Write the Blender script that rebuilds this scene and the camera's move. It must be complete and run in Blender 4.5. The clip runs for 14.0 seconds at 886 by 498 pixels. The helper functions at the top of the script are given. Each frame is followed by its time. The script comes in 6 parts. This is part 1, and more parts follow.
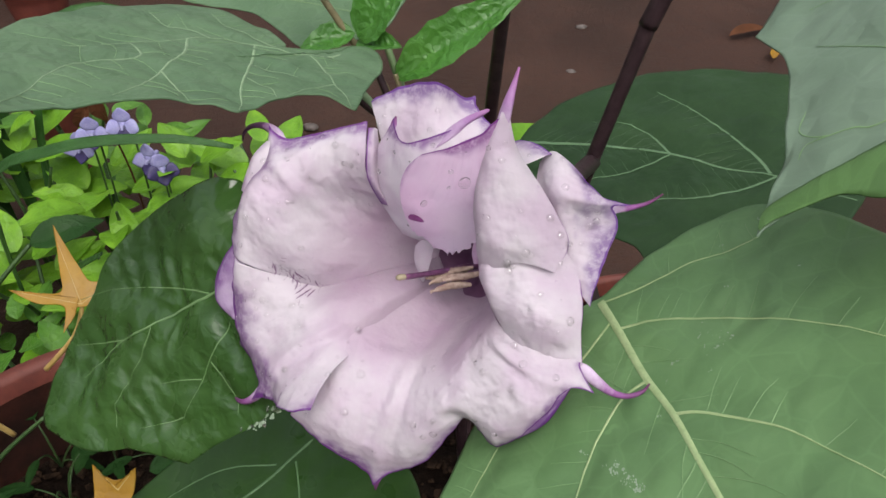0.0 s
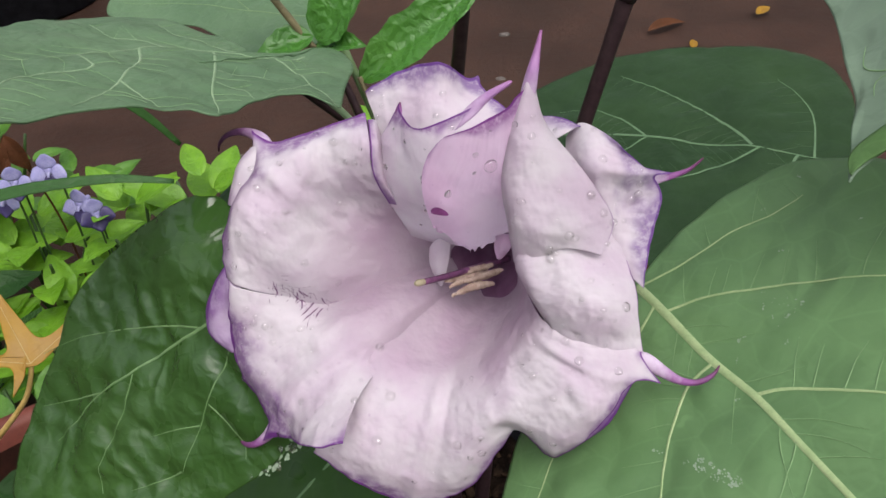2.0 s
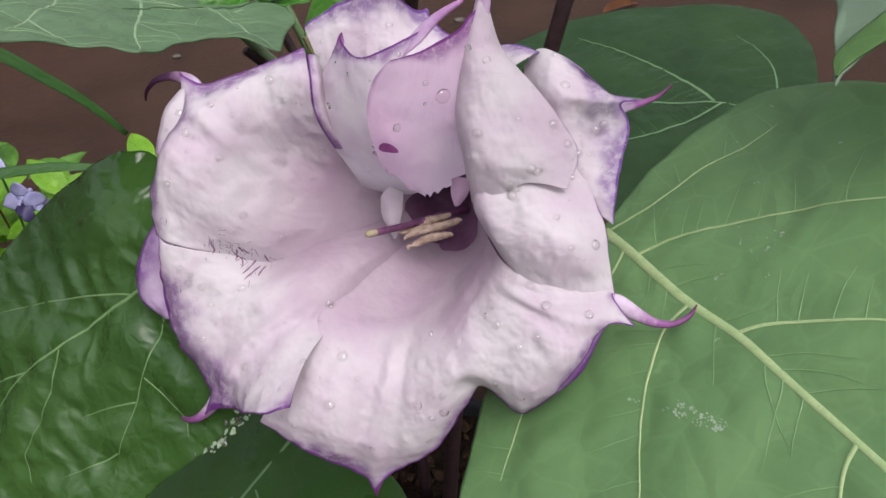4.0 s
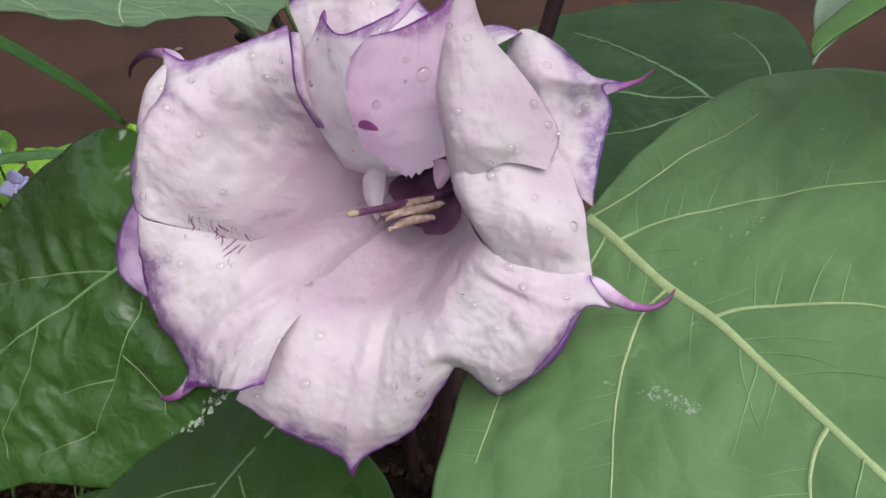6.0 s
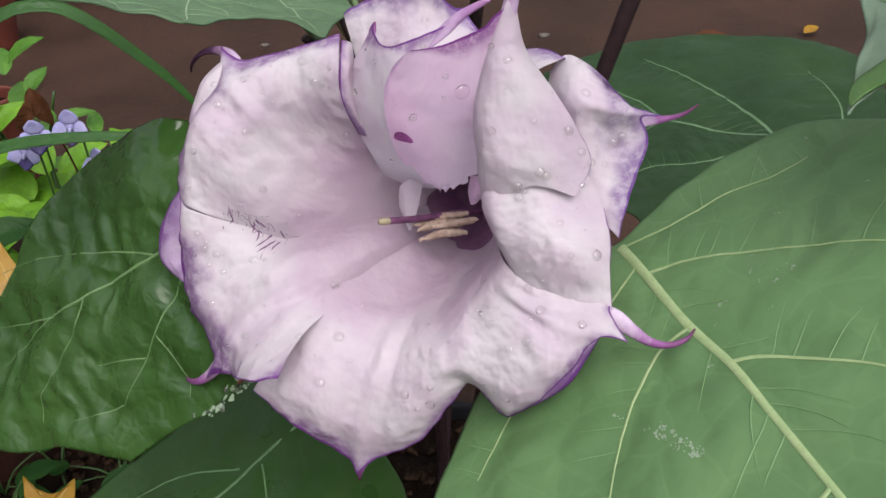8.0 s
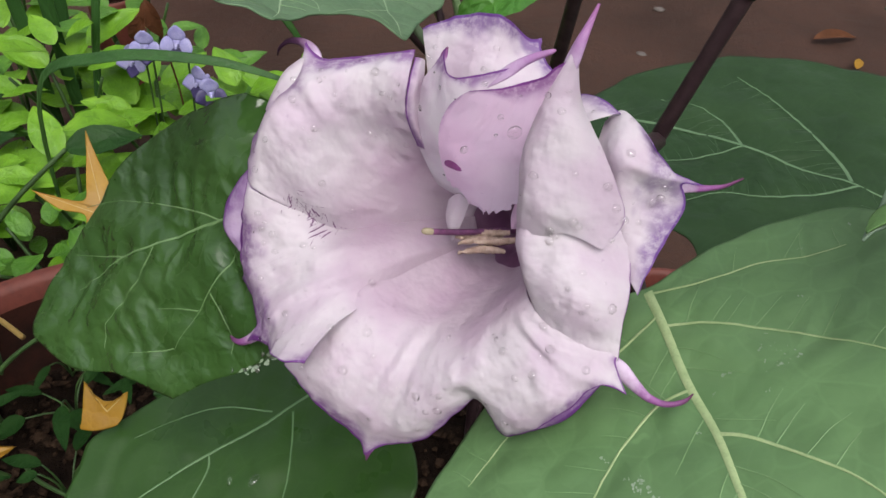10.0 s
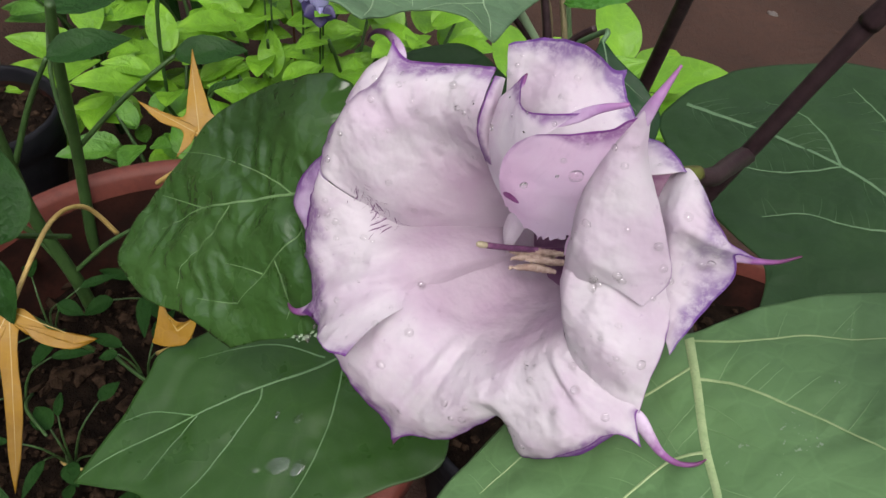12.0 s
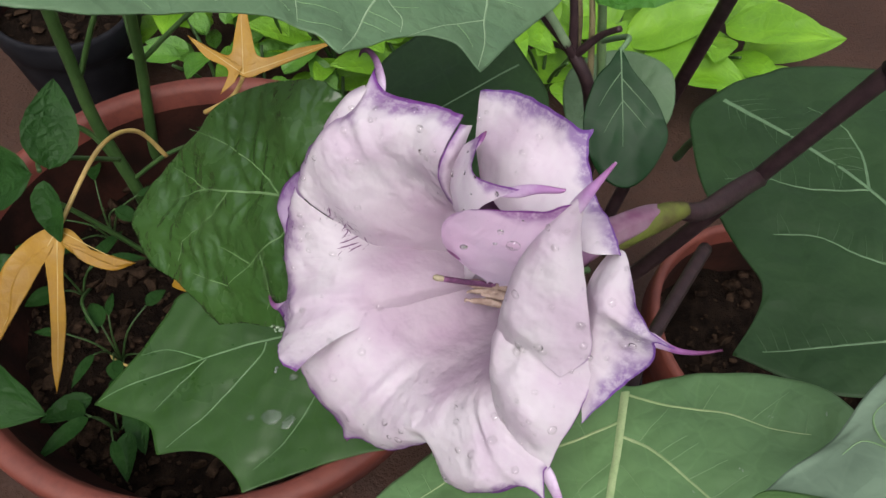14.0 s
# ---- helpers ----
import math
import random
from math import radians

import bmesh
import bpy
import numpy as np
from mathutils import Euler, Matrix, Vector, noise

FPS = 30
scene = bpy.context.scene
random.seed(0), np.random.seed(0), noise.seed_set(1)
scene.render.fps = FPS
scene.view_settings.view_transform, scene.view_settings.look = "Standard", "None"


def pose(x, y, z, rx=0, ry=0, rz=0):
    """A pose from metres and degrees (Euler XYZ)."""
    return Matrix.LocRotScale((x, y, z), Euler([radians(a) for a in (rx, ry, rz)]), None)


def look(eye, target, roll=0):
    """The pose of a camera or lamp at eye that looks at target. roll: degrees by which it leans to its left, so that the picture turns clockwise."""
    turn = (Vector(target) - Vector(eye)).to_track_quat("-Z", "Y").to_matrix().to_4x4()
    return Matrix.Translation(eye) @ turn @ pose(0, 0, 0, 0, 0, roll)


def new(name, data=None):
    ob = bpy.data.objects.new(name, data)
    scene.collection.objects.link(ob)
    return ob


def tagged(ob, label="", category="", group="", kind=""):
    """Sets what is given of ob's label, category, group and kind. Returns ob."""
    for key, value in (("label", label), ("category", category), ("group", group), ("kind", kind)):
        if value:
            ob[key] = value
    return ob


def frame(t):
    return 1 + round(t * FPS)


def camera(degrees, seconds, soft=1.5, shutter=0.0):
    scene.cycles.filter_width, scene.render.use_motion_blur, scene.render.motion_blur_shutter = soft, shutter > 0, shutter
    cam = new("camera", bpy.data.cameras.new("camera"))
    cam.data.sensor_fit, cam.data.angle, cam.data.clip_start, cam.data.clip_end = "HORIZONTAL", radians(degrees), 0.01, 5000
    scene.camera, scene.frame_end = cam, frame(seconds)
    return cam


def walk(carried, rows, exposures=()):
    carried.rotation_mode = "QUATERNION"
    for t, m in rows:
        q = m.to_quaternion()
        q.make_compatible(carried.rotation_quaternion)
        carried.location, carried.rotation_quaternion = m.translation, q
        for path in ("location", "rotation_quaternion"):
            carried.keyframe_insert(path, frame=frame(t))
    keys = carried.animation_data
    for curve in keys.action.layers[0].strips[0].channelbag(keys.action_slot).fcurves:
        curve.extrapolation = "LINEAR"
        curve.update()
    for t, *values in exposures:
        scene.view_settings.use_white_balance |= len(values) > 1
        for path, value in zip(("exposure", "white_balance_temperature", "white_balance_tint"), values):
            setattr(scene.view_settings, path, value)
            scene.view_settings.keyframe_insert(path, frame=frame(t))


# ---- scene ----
cam = camera(61.3, 14.0)
METRES, EYE, TILT, LEAN, TURN = 0.22, 0.82, -38.0, 0.0, 0.0
ROWS = [
    (0.0, 0.0, 0.0, 0.0, 0.0, -0.0, 0.0),
    (0.5, -0.021, 0.0367, 0.0058, -1.67, 1.22, 2.47),
    (1.0, -0.0651, 0.0648, 0.0163, -3.18, 1.92, 3.97),
    (1.5, -0.0918, 0.101, 0.0116, -4.37, 1.35, 5.41),
    (2.0, -0.1122, 0.1192, -0.0228, -4.62, 1.25, 6.27),
    (2.5, -0.1138, 0.1478, -0.0517, -5.2, 1.28, 6.69),
    (3.0, -0.1439, 0.1685, -0.0414, -6.12, 0.75, 8.04),
    (3.5, -0.1191, 0.1914, -0.0665, -7.07, 0.39, 8.48),
    (6.0, -0.079, 0.2019, -0.1058, -7.43, 0.32, 7.23),
    (6.5, -0.07, 0.2125, -0.1143, -7.02, 0.13, 6.6),
    (7.0, -0.0574, 0.2242, -0.1139, -6.53, 0.12, 6.12),
    (7.5, -0.039, 0.2156, -0.0936, -5.39, 0.65, 4.92),
    (8.0, -0.035, 0.1882, -0.1054, -2.65, 1.55, 1.5),
    (8.5, -0.01, 0.1829, -0.0811, -0.95, 2.24, -2.23),
    (9.0, -0.0034, 0.1587, -0.0569, 0.51, 0.7, -4.52),
    (11.5, 0.0251, 0.1178, 0.0692, 8.28, -7.85, -14.35),
    (12.0, 0.024, 0.115, 0.1153, 10.68, -10.39, -16.44),
    (12.5, 0.0533, 0.109, 0.1665, 12.11, -13.01, -18.35),
    (13.0, 0.0642, 0.129, 0.2646, 13.93, -16.44, -19.94),
    (13.5, 0.0795, 0.1311, 0.3155, 15.54, -18.84, -20.28),
    (14.0, 0.1123, 0.1391, 0.343, 18.03, -20.05, -21.0),
]
walk(cam, [(t, pose(0, 0, EYE, TILT, LEAN, TURN) @ pose(METRES * x, METRES * y, METRES * z, 90 + pitch, roll, yaw)) for t, x, y, z, yaw, pitch, roll in ROWS])

from mathutils.bvhtree import BVHTree

# light: soft overcast daylight from above
world = bpy.data.worlds.new("sky")
scene.world = world
world.use_nodes = True
wn = world.node_tree.nodes
sky = wn.new("ShaderNodeTexSky")
sky.sky_type = "NISHITA"
sky.sun_disc = False
sky.sun_elevation, sky.sun_rotation = radians(63), radians(165)
sky.air_density, sky.dust_density, sky.ozone_density = 1.0, 4.0, 0.6
wn["Background"].inputs["Strength"].default_value = 0.145
haze = wn.new("ShaderNodeHueSaturation")  # cloud takes most of the blue out of the sky
haze.inputs["Saturation"].default_value = 0.30
world.node_tree.links.new(sky.outputs["Color"], haze.inputs["Color"])
world.node_tree.links.new(haze.outputs["Color"], wn["Background"].inputs["Color"])
sun = new("sun", bpy.data.lights.new("sun", "SUN"))
sun.data.energy, sun.data.angle, sun.data.color = 0.7, radians(50), (1.0, 0.95, 0.90)
sun.matrix_world = look((0.3, -1.25, 2.7), (0, 0.25, 0.6))
scene.view_settings.exposure = 1.03


# ---- materials ----
class Mat:
    """A node material with short ways to add and join nodes."""

    def __init__(self, name, rough=0.5, metal=0.0, spec=0.5):
        self.m = bpy.data.materials.new(name)
        self.m.use_nodes = True
        self.n, self.l = self.m.node_tree.nodes, self.m.node_tree.links
        self.p = self.n["Principled BSDF"]
        self.p.inputs["Roughness"].default_value = rough
        self.p.inputs["Metallic"].default_value = metal
        self.p.inputs["Specular IOR Level"].default_value = spec

    def node(self, kind, **sets):
        nd = self.n.new(kind)
        for k, v in sets.items():
            if k in nd.inputs:
                nd.inputs[k].default_value = v
        return nd

    def put(self, a, b):
        self.l.new(a, b)
        return b

    def coords(self, uv=False, scale=(1, 1, 1)):
        c = self.n.new("ShaderNodeTexCoord")
        mp = self.n.new("ShaderNodeMapping")
        mp.inputs["Scale"].default_value = scale
        self.put(c.outputs["UV" if uv else "Object"], mp.inputs["Vector"])
        return mp.outputs["Vector"]

    def noise(self, vec, scale, detail=4.0, rough=0.55):
        nd = self.n.new("ShaderNodeTexNoise")
        nd.inputs["Scale"].default_value, nd.inputs["Detail"].default_value, nd.inputs["Roughness"].default_value = scale, detail, rough
        self.put(vec, nd.inputs["Vector"])
        return nd.outputs["Fac"]

    def cells(self, vec, scale):
        nd = self.n.new("ShaderNodeTexVoronoi")
        nd.feature = "DISTANCE_TO_EDGE"
        nd.inputs["Scale"].default_value = scale
        self.put(vec, nd.inputs["Vector"])
        return nd.outputs["Distance"]

    def ramp(self, fac, stops):
        nd = self.n.new("ShaderNodeValToRGB")
        el = nd.color_ramp.elements
        el[0].position, el[0].color = stops[0][0], (*stops[0][1], 1)
        el[1].position, el[1].color = stops[-1][0], (*stops[-1][1], 1)
        for pos, col in stops[1:-1]:
            e = el.new(pos)
            e.color = (*col, 1)
        self.put(fac, nd.inputs["Fac"])
        return nd.outputs["Color"]

    def mix(self, fac, a, b, blend="MIX"):
        nd = self.n.new("ShaderNodeMix")
        nd.data_type, nd.blend_type = "RGBA", blend
        for sock, v in ((nd.inputs[0], fac), (nd.inputs[6], a), (nd.inputs[7], b)):
            if isinstance(v, (int, float)):
                sock.default_value = v
            elif isinstance(v, tuple):
                sock.default_value = (*v, 1)
            else:
                self.put(v, sock)
        return nd.outputs[2]

    def math(self, op, a, b=0.0):
        nd = self.n.new("ShaderNodeMath")
        nd.operation = op
        for sock, v in ((nd.inputs[0], a), (nd.inputs[1], b)):
            if isinstance(v, (int, float)):
                sock.default_value = v
            else:
                self.put(v, sock)
        return nd.outputs[0]

    def range(self, v, a, b, c=0.0, d=1.0):
        nd = self.n.new("ShaderNodeMapRange")
        nd.interpolation_type = "SMOOTHSTEP"
        for k, x in zip(("From Min", "From Max", "To Min", "To Max"), (a, b, c, d)):
            nd.inputs[k].default_value = x
        self.put(v, nd.inputs["Value"])
        return nd.outputs["Result"]

    def bump(self, height, strength, dist):
        nd = self.n.new("ShaderNodeBump")
        nd.inputs["Strength"].default_value, nd.inputs["Distance"].default_value = strength, dist
        self.put(height, nd.inputs["Height"])
        self.put(nd.outputs["Normal"], self.p.inputs["Normal"])

    def colour(self, c):
        if isinstance(c, tuple):
            self.p.inputs["Base Color"].default_value = (*c, 1)
        else:
            self.put(c, self.p.inputs["Base Color"])

    def thin(self, colour, share):
        """Light that shines through a leaf or petal."""
        tr = self.n.new("ShaderNodeBsdfTranslucent")
        mx = self.n.new("ShaderNodeMixShader")
        mx.inputs[0].default_value = share
        if isinstance(colour, tuple):
            tr.inputs["Color"].default_value = (*colour, 1)
        else:
            self.put(colour, tr.inputs["Color"])
        self.put(self.p.outputs[0], mx.inputs[1])
        self.put(tr.outputs[0], mx.inputs[2])
        self.put(mx.outputs[0], self.n["Material Output"].inputs["Surface"])


def leaf_material(name, dark, mid, light, rough=0.42, net=130.0, through_share=0.18, relief=0.5, spec=0.4):
    m = Mat(name, rough, spec=spec)
    v = m.coords(uv=True)
    big, fine = m.noise(v, 22, 5), m.noise(v, 320, 3)
    col = m.ramp(big, [(0.32, dark), (0.52, mid), (0.72, light)])
    wv = m.n.new("ShaderNodeVectorMath")
    wv.operation = "ADD"
    wn_ = m.n.new("ShaderNodeTexNoise")
    wn_.inputs["Scale"].default_value = 60
    m.put(v, wn_.inputs["Vector"])
    sc = m.n.new("ShaderNodeVectorMath")
    sc.operation = "SCALE"
    sc.inputs["Scale"].default_value = 0.006
    m.put(wn_.outputs["Color"], sc.inputs[0])
    m.put(v, wv.inputs[0])
    m.put(sc.outputs[0], wv.inputs[1])
    edge = m.cells(wv.outputs[0], net)
    edge2 = m.cells(wv.outputs[0], net * 2.7)
    line = m.range(edge, 0.0, 0.05, 1.0, 0.0)
    line2 = m.range(edge2, 0.0, 0.10, 1.0, 0.0)
    col = m.mix(m.math("MULTIPLY", line, 0.08), col, tuple(min(1, c * 1.7) for c in light))
    col = m.mix(m.math("MULTIPLY", line2, 0.10), col, light)
    col = m.mix(m.math("MULTIPLY", fine, 0.22), col, dark)
    spots = m.range(m.noise(v, 95, 2), 0.70, 0.76)
    col = m.mix(m.math("MULTIPLY", spots, 0.25), col, tuple(c * 1.5 for c in light))
    m.colour(col)
    m.thin(col, through_share)
    pil = m.math("ADD", m.math("MULTIPLY", m.range(edge, 0.0, 0.35), 1.0), m.math("MULTIPLY", fine, 0.12))
    m.bump(m.math("ADD", pil, m.math("MULTIPLY", m.range(edge2, 0.0, 0.3), 0.22)), relief, 0.0014)
    m.put(m.range(m.noise(v, 45, 3), 0.3, 0.75, rough - 0.10, rough + 0.14), m.p.inputs["Roughness"])
    return m.m


def petal_material(name, white, blush, violet, rim=0.030, wash=0.13, pool=70.0, sides=0.0, side_w=0.06, throat=0.0, share=0.40):
    m = Mat(name, 0.52, spec=0.28)
    uvn = m.n.new("ShaderNodeTexCoord")
    sep = m.n.new("ShaderNodeSeparateXYZ")
    m.put(uvn.outputs["UV"], sep.inputs[0])
    q, s = sep.outputs[0], sep.outputs[1]
    ob = m.coords()
    streak = m.noise(m.coords(uv=True, scale=(34, 2.2, 1)), 1.0, 5, 0.6)
    cloud, pucker, fine, speck = m.noise(ob, pool, 3, 0.5), m.noise(ob, 190, 2, 0.45), m.noise(ob, 1100, 3), m.noise(ob, 520, 2)
    col = m.mix(m.range(cloud, 0.35, 0.7), white, blush)
    col = m.mix(m.math("MULTIPLY", m.range(pucker, 0.50, 0.70), 0.12), col, tuple(c * 0.80 for c in blush))
    vein = m.range(streak, 0.56, 0.70)
    col = m.mix(m.math("MULTIPLY", vein, 0.13), col, tuple(c * 0.80 for c in blush))
    if throat:  # purple tint deep in the tube, its shade also put into the colour
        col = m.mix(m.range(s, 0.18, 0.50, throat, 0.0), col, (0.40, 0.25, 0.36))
    # violet pigment: a mottled wash towards the margin and a dark line on it
    mottle = m.noise(ob, 300, 5, 0.75)
    lav = tuple(0.30 * a + 0.70 * b for a, b in zip(blush, violet))
    band = m.noise(ob, 48, 3, 0.6)
    wob = m.math("MULTIPLY", m.math("SUBTRACT", band, 0.5), wash * 3.4)
    side_d = m.math("ABSOLUTE", m.math("SUBTRACT", m.math("MULTIPLY", q, 2.0), 1.0))
    gate = m.range(s, 0.42, 0.72, 0.0, sides)
    wash_m = m.range(m.math("ADD", s, wob), 1.0 - wash, 1.0 - 0.2 * wash)
    wash_s = m.math("MULTIPLY", m.range(m.math("ADD", side_d, wob), 1.0 - side_w, 1.0), gate)
    washf = m.math("MULTIPLY", m.math("MAXIMUM", wash_m, wash_s), m.range(mottle, 0.36, 0.56, 0.45, 1.0))
    col = m.mix(washf, col, lav)
    side = m.math("MULTIPLY", m.range(side_d, 1.0 - min(side_w, 0.06) * 0.3, 1.0), m.math("MULTIPLY", gate, 0.6))
    edge = m.math("MAXIMUM", m.range(m.math("ADD", s, m.math("MULTIPLY", wob, 0.10)), 1.0 - rim, 1.0 - rim * 0.55), side)
    col = m.mix(m.math("MULTIPLY", edge, m.range(mottle, 0.25, 0.5, 0.5, 1.0)), col, violet)
    flecks = m.range(speck, 0.70, 0.76)
    col = m.mix(m.math("MULTIPLY", flecks, 0.35), col, tuple(0.6 * a + 0.4 * b for a, b in zip(blush, violet)))
    m.colour(col)
    m.thin(col, share)
    h = m.math("ADD", m.math("MULTIPLY", cloud, 1.3), m.math("ADD", m.math("MULTIPLY", pucker, 1.1), m.math("ADD", m.math("MULTIPLY", fine, 0.04), m.math("MULTIPLY", streak, 0.08))))
    m.bump(h, 0.60, 0.0018)
    return m.m


def tail_material(name, base, mid, tip):
    """A petal's tail: pale where it leaves the margin, dark at its point."""
    m = Mat(name, 0.5, spec=0.35)
    uvn = m.n.new("ShaderNodeTexCoord")
    sep = m.n.new("ShaderNodeSeparateXYZ")
    m.put(uvn.outputs["UV"], sep.inputs[0])
    n1 = m.noise(m.coords(), 420, 4)
    col = m.ramp(m.math("ADD", sep.outputs[1], m.math("MULTIPLY", m.math("SUBTRACT", n1, 0.5), 0.35)), [(0.22, base), (0.52, mid), (0.96, tip)])
    m.colour(col)
    m.thin(col, 0.2)
    m.bump(n1, 0.3, 0.0004)
    return m.m


def plain_material(name, a, b, rough=0.6, scale=60.0, relief=0.3, dist=0.001, spec=0.4, through_share=0.0, metal=0.0):
    m = Mat(name, rough, metal, spec)
    v = m.coords()
    n1, n2 = m.noise(v, scale, 5), m.noise(v, scale * 7, 3)
    col = m.mix(m.range(n1, 0.3, 0.7), a, b)
    col = m.mix(m.math("MULTIPLY", m.range(n2, 0.45, 0.7), 0.35), col, tuple(c * 0.7 for c in a))
    m.colour(col)
    if through_share:
        m.thin(col, through_share)
    m.bump(m.math("ADD", n1, m.math("MULTIPLY", n2, 0.35)), relief, dist)
    return m.m


M_RIGHT = leaf_material("leaf_matte_green", (0.084, 0.166, 0.064), (0.107, 0.205, 0.079), (0.138, 0.246, 0.099), 0.52, 75, relief=0.25)
M_LEFT = leaf_material("leaf_glossy_green", (0.02558, 0.06725, 0.0142), (0.03316, 0.08238, 0.01741), (0.04357, 0.09945, 0.02203), 0.27, 74, relief=0.42, spec=0.5)
M_UPPER = leaf_material("leaf_grey_green", (0.06934, 0.1274, 0.06517), (0.088, 0.1533, 0.07771), (0.1093, 0.1817, 0.09525), 0.55, 90, relief=0.30, spec=0.3)
# grey sheen of the sky and extra brightness put into this leaf's colour
M_SIDE = leaf_material("leaf_sky_sheen_green", (0.112, 0.172, 0.112), (0.138, 0.202, 0.136), (0.165, 0.235, 0.162), 0.50, 90, relief=0.20, spec=0.4)
M_FLANK = leaf_material("leaf_bright_flank", (0.070, 0.145, 0.042), (0.085, 0.170, 0.052), (0.105, 0.20, 0.066), 0.55, 90, relief=0.2, spec=0.25)
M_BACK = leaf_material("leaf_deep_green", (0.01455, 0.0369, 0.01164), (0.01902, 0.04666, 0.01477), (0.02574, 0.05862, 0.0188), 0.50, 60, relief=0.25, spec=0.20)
M_LOWER = leaf_material("leaf_mid_green", (0.01941, 0.05311, 0.009809), (0.02451, 0.06434, 0.01226), (0.03268, 0.07919, 0.01635), 0.36, 60, relief=0.10, spec=0.28)
M_SPRIG = leaf_material("leaf_young_green", (0.034, 0.1156, 0.01496), (0.0476, 0.153, 0.0204), (0.0748, 0.204, 0.03264), 0.34, 150, relief=0.4)
M_LIME = leaf_material("leaf_lime", (0.0931, 0.2201, 0.01185), (0.1354, 0.3047, 0.01608), (0.2031, 0.3978, 0.02539), 0.45, 90, 0.3)
M_LIME2 = leaf_material("leaf_fresh_green", (0.04968, 0.1408, 0.0149), (0.07452, 0.1987, 0.0207), (0.1159, 0.2732, 0.02898), 0.45, 90, 0.3)
M_GRASS = leaf_material("leaf_blade_green", (0.02142, 0.06502, 0.0153), (0.0306, 0.08797, 0.01989), (0.0459, 0.1224, 0.02754), 0.45, 90, 0.2, spec=0.25)
M_STALK_LEAF = leaf_material("leaf_weed_mid", (0.00975, 0.0345, 0.00675), (0.01425, 0.0465, 0.009), (0.0225, 0.0645, 0.01275), 0.5, 90, 0.2, spec=0.12)
M_YELLOW = leaf_material("leaf_yellow", (0.235, 0.118, 0.006), (0.30, 0.158, 0.008), (0.36, 0.205, 0.013), 0.5, 120, 0.25, relief=0.15)
M_DRY = leaf_material("leaf_dry_rust", (0.06, 0.024, 0.011), (0.09, 0.034, 0.015), (0.12, 0.048, 0.021), 0.6, 90, 0.15, spec=0.15)
M_VEIN = plain_material("leaf_vein", (0.25, 0.345, 0.155), (0.32, 0.405, 0.20), 0.5, 200, 0.2, 0.0003, through_share=0.1)
M_VEIN_FINE = plain_material("leaf_vein_fine", (0.134, 0.236, 0.097), (0.154, 0.262, 0.112), 0.5, 200, 0.2, 0.0003)
M_VEIN_LEFT = plain_material("leaf_vein_green", (0.070, 0.140, 0.055), (0.088, 0.165, 0.066), 0.45, 200, 0.2, 0.0003)
M_VEIN_PALE = plain_material("leaf_vein_pale", (0.1627, 0.2441, 0.1355), (0.2061, 0.2875, 0.1682), 0.5, 200, 0.2, 0.0003)
M_VEIN_FAINT = plain_material("leaf_vein_faint", (0.10, 0.175, 0.07), (0.13, 0.215, 0.09), 0.5, 200, 0.2, 0.0003)
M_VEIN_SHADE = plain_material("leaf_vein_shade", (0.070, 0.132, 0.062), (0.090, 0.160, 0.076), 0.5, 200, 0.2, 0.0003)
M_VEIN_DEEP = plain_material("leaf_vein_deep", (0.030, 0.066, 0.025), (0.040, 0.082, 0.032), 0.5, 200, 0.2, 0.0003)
M_VEIN_DARK = plain_material("leaf_vein_dim", (0.095, 0.165, 0.07), (0.13, 0.205, 0.085), 0.5, 200, 0.2, 0.0003)
WHITE, BLUSH, VIOLET = (0.635, 0.580, 0.625), (0.58, 0.48, 0.57), (0.175, 0.045, 0.25)
M_PETAL = petal_material("petal_white_violet", WHITE, BLUSH, VIOLET, 0.034, 0.15)
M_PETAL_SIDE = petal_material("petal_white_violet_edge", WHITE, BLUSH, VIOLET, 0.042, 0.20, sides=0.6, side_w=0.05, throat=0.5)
M_FOLD = petal_material("petal_violet_fold", (0.60, 0.50, 0.63), (0.48, 0.34, 0.54), (0.18, 0.05, 0.27), 0.16, 0.60, sides=0.6, side_w=0.25)
# its own pink, raised paler for light that misses the hollow petal
M_PETAL_PINK = petal_material("petal_pink_violet", (0.84, 0.67, 0.82), (0.78, 0.54, 0.73), (0.24, 0.06, 0.29), 0.03, 0.10, 40.0, sides=0.7, side_w=0.10, share=0.66)
M_PETAL_EDGE = petal_material("petal_broad_violet", WHITE, BLUSH, (0.15, 0.055, 0.26), 0.06, 0.34)
M_PETAL_DEEP = petal_material("petal_deep_violet", WHITE, BLUSH, (0.15, 0.055, 0.26), 0.06, 0.36, sides=0.6, side_w=0.2)
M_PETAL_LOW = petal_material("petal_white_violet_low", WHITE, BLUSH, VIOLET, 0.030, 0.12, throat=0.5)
# brighter copy of the petal white, in place of light it misses
M_PETAL_HORN_LIT = petal_material("petal_white_violet_horn_lit", (0.74, 0.68, 0.73), (0.68, 0.57, 0.67), VIOLET, 0.05, 0.16, share=0.55)
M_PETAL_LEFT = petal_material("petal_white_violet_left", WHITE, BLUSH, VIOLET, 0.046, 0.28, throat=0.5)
M_PETAL_FRONT = petal_material("petal_white_violet_front", WHITE, BLUSH, VIOLET, 0.004, 0.03, share=0.5)
M_PETAL_FACE = petal_material("petal_white_face", WHITE, BLUSH, VIOLET, 0.012, 0.04)
M_FOLD_PALE = petal_material("petal_pale_fold", WHITE, BLUSH, VIOLET, 0.10, 0.40)
M_TUBE = petal_material("petal_tube", (0.28, 0.17, 0.23), (0.17, 0.05, 0.12), VIOLET, 0.01, 0.02)
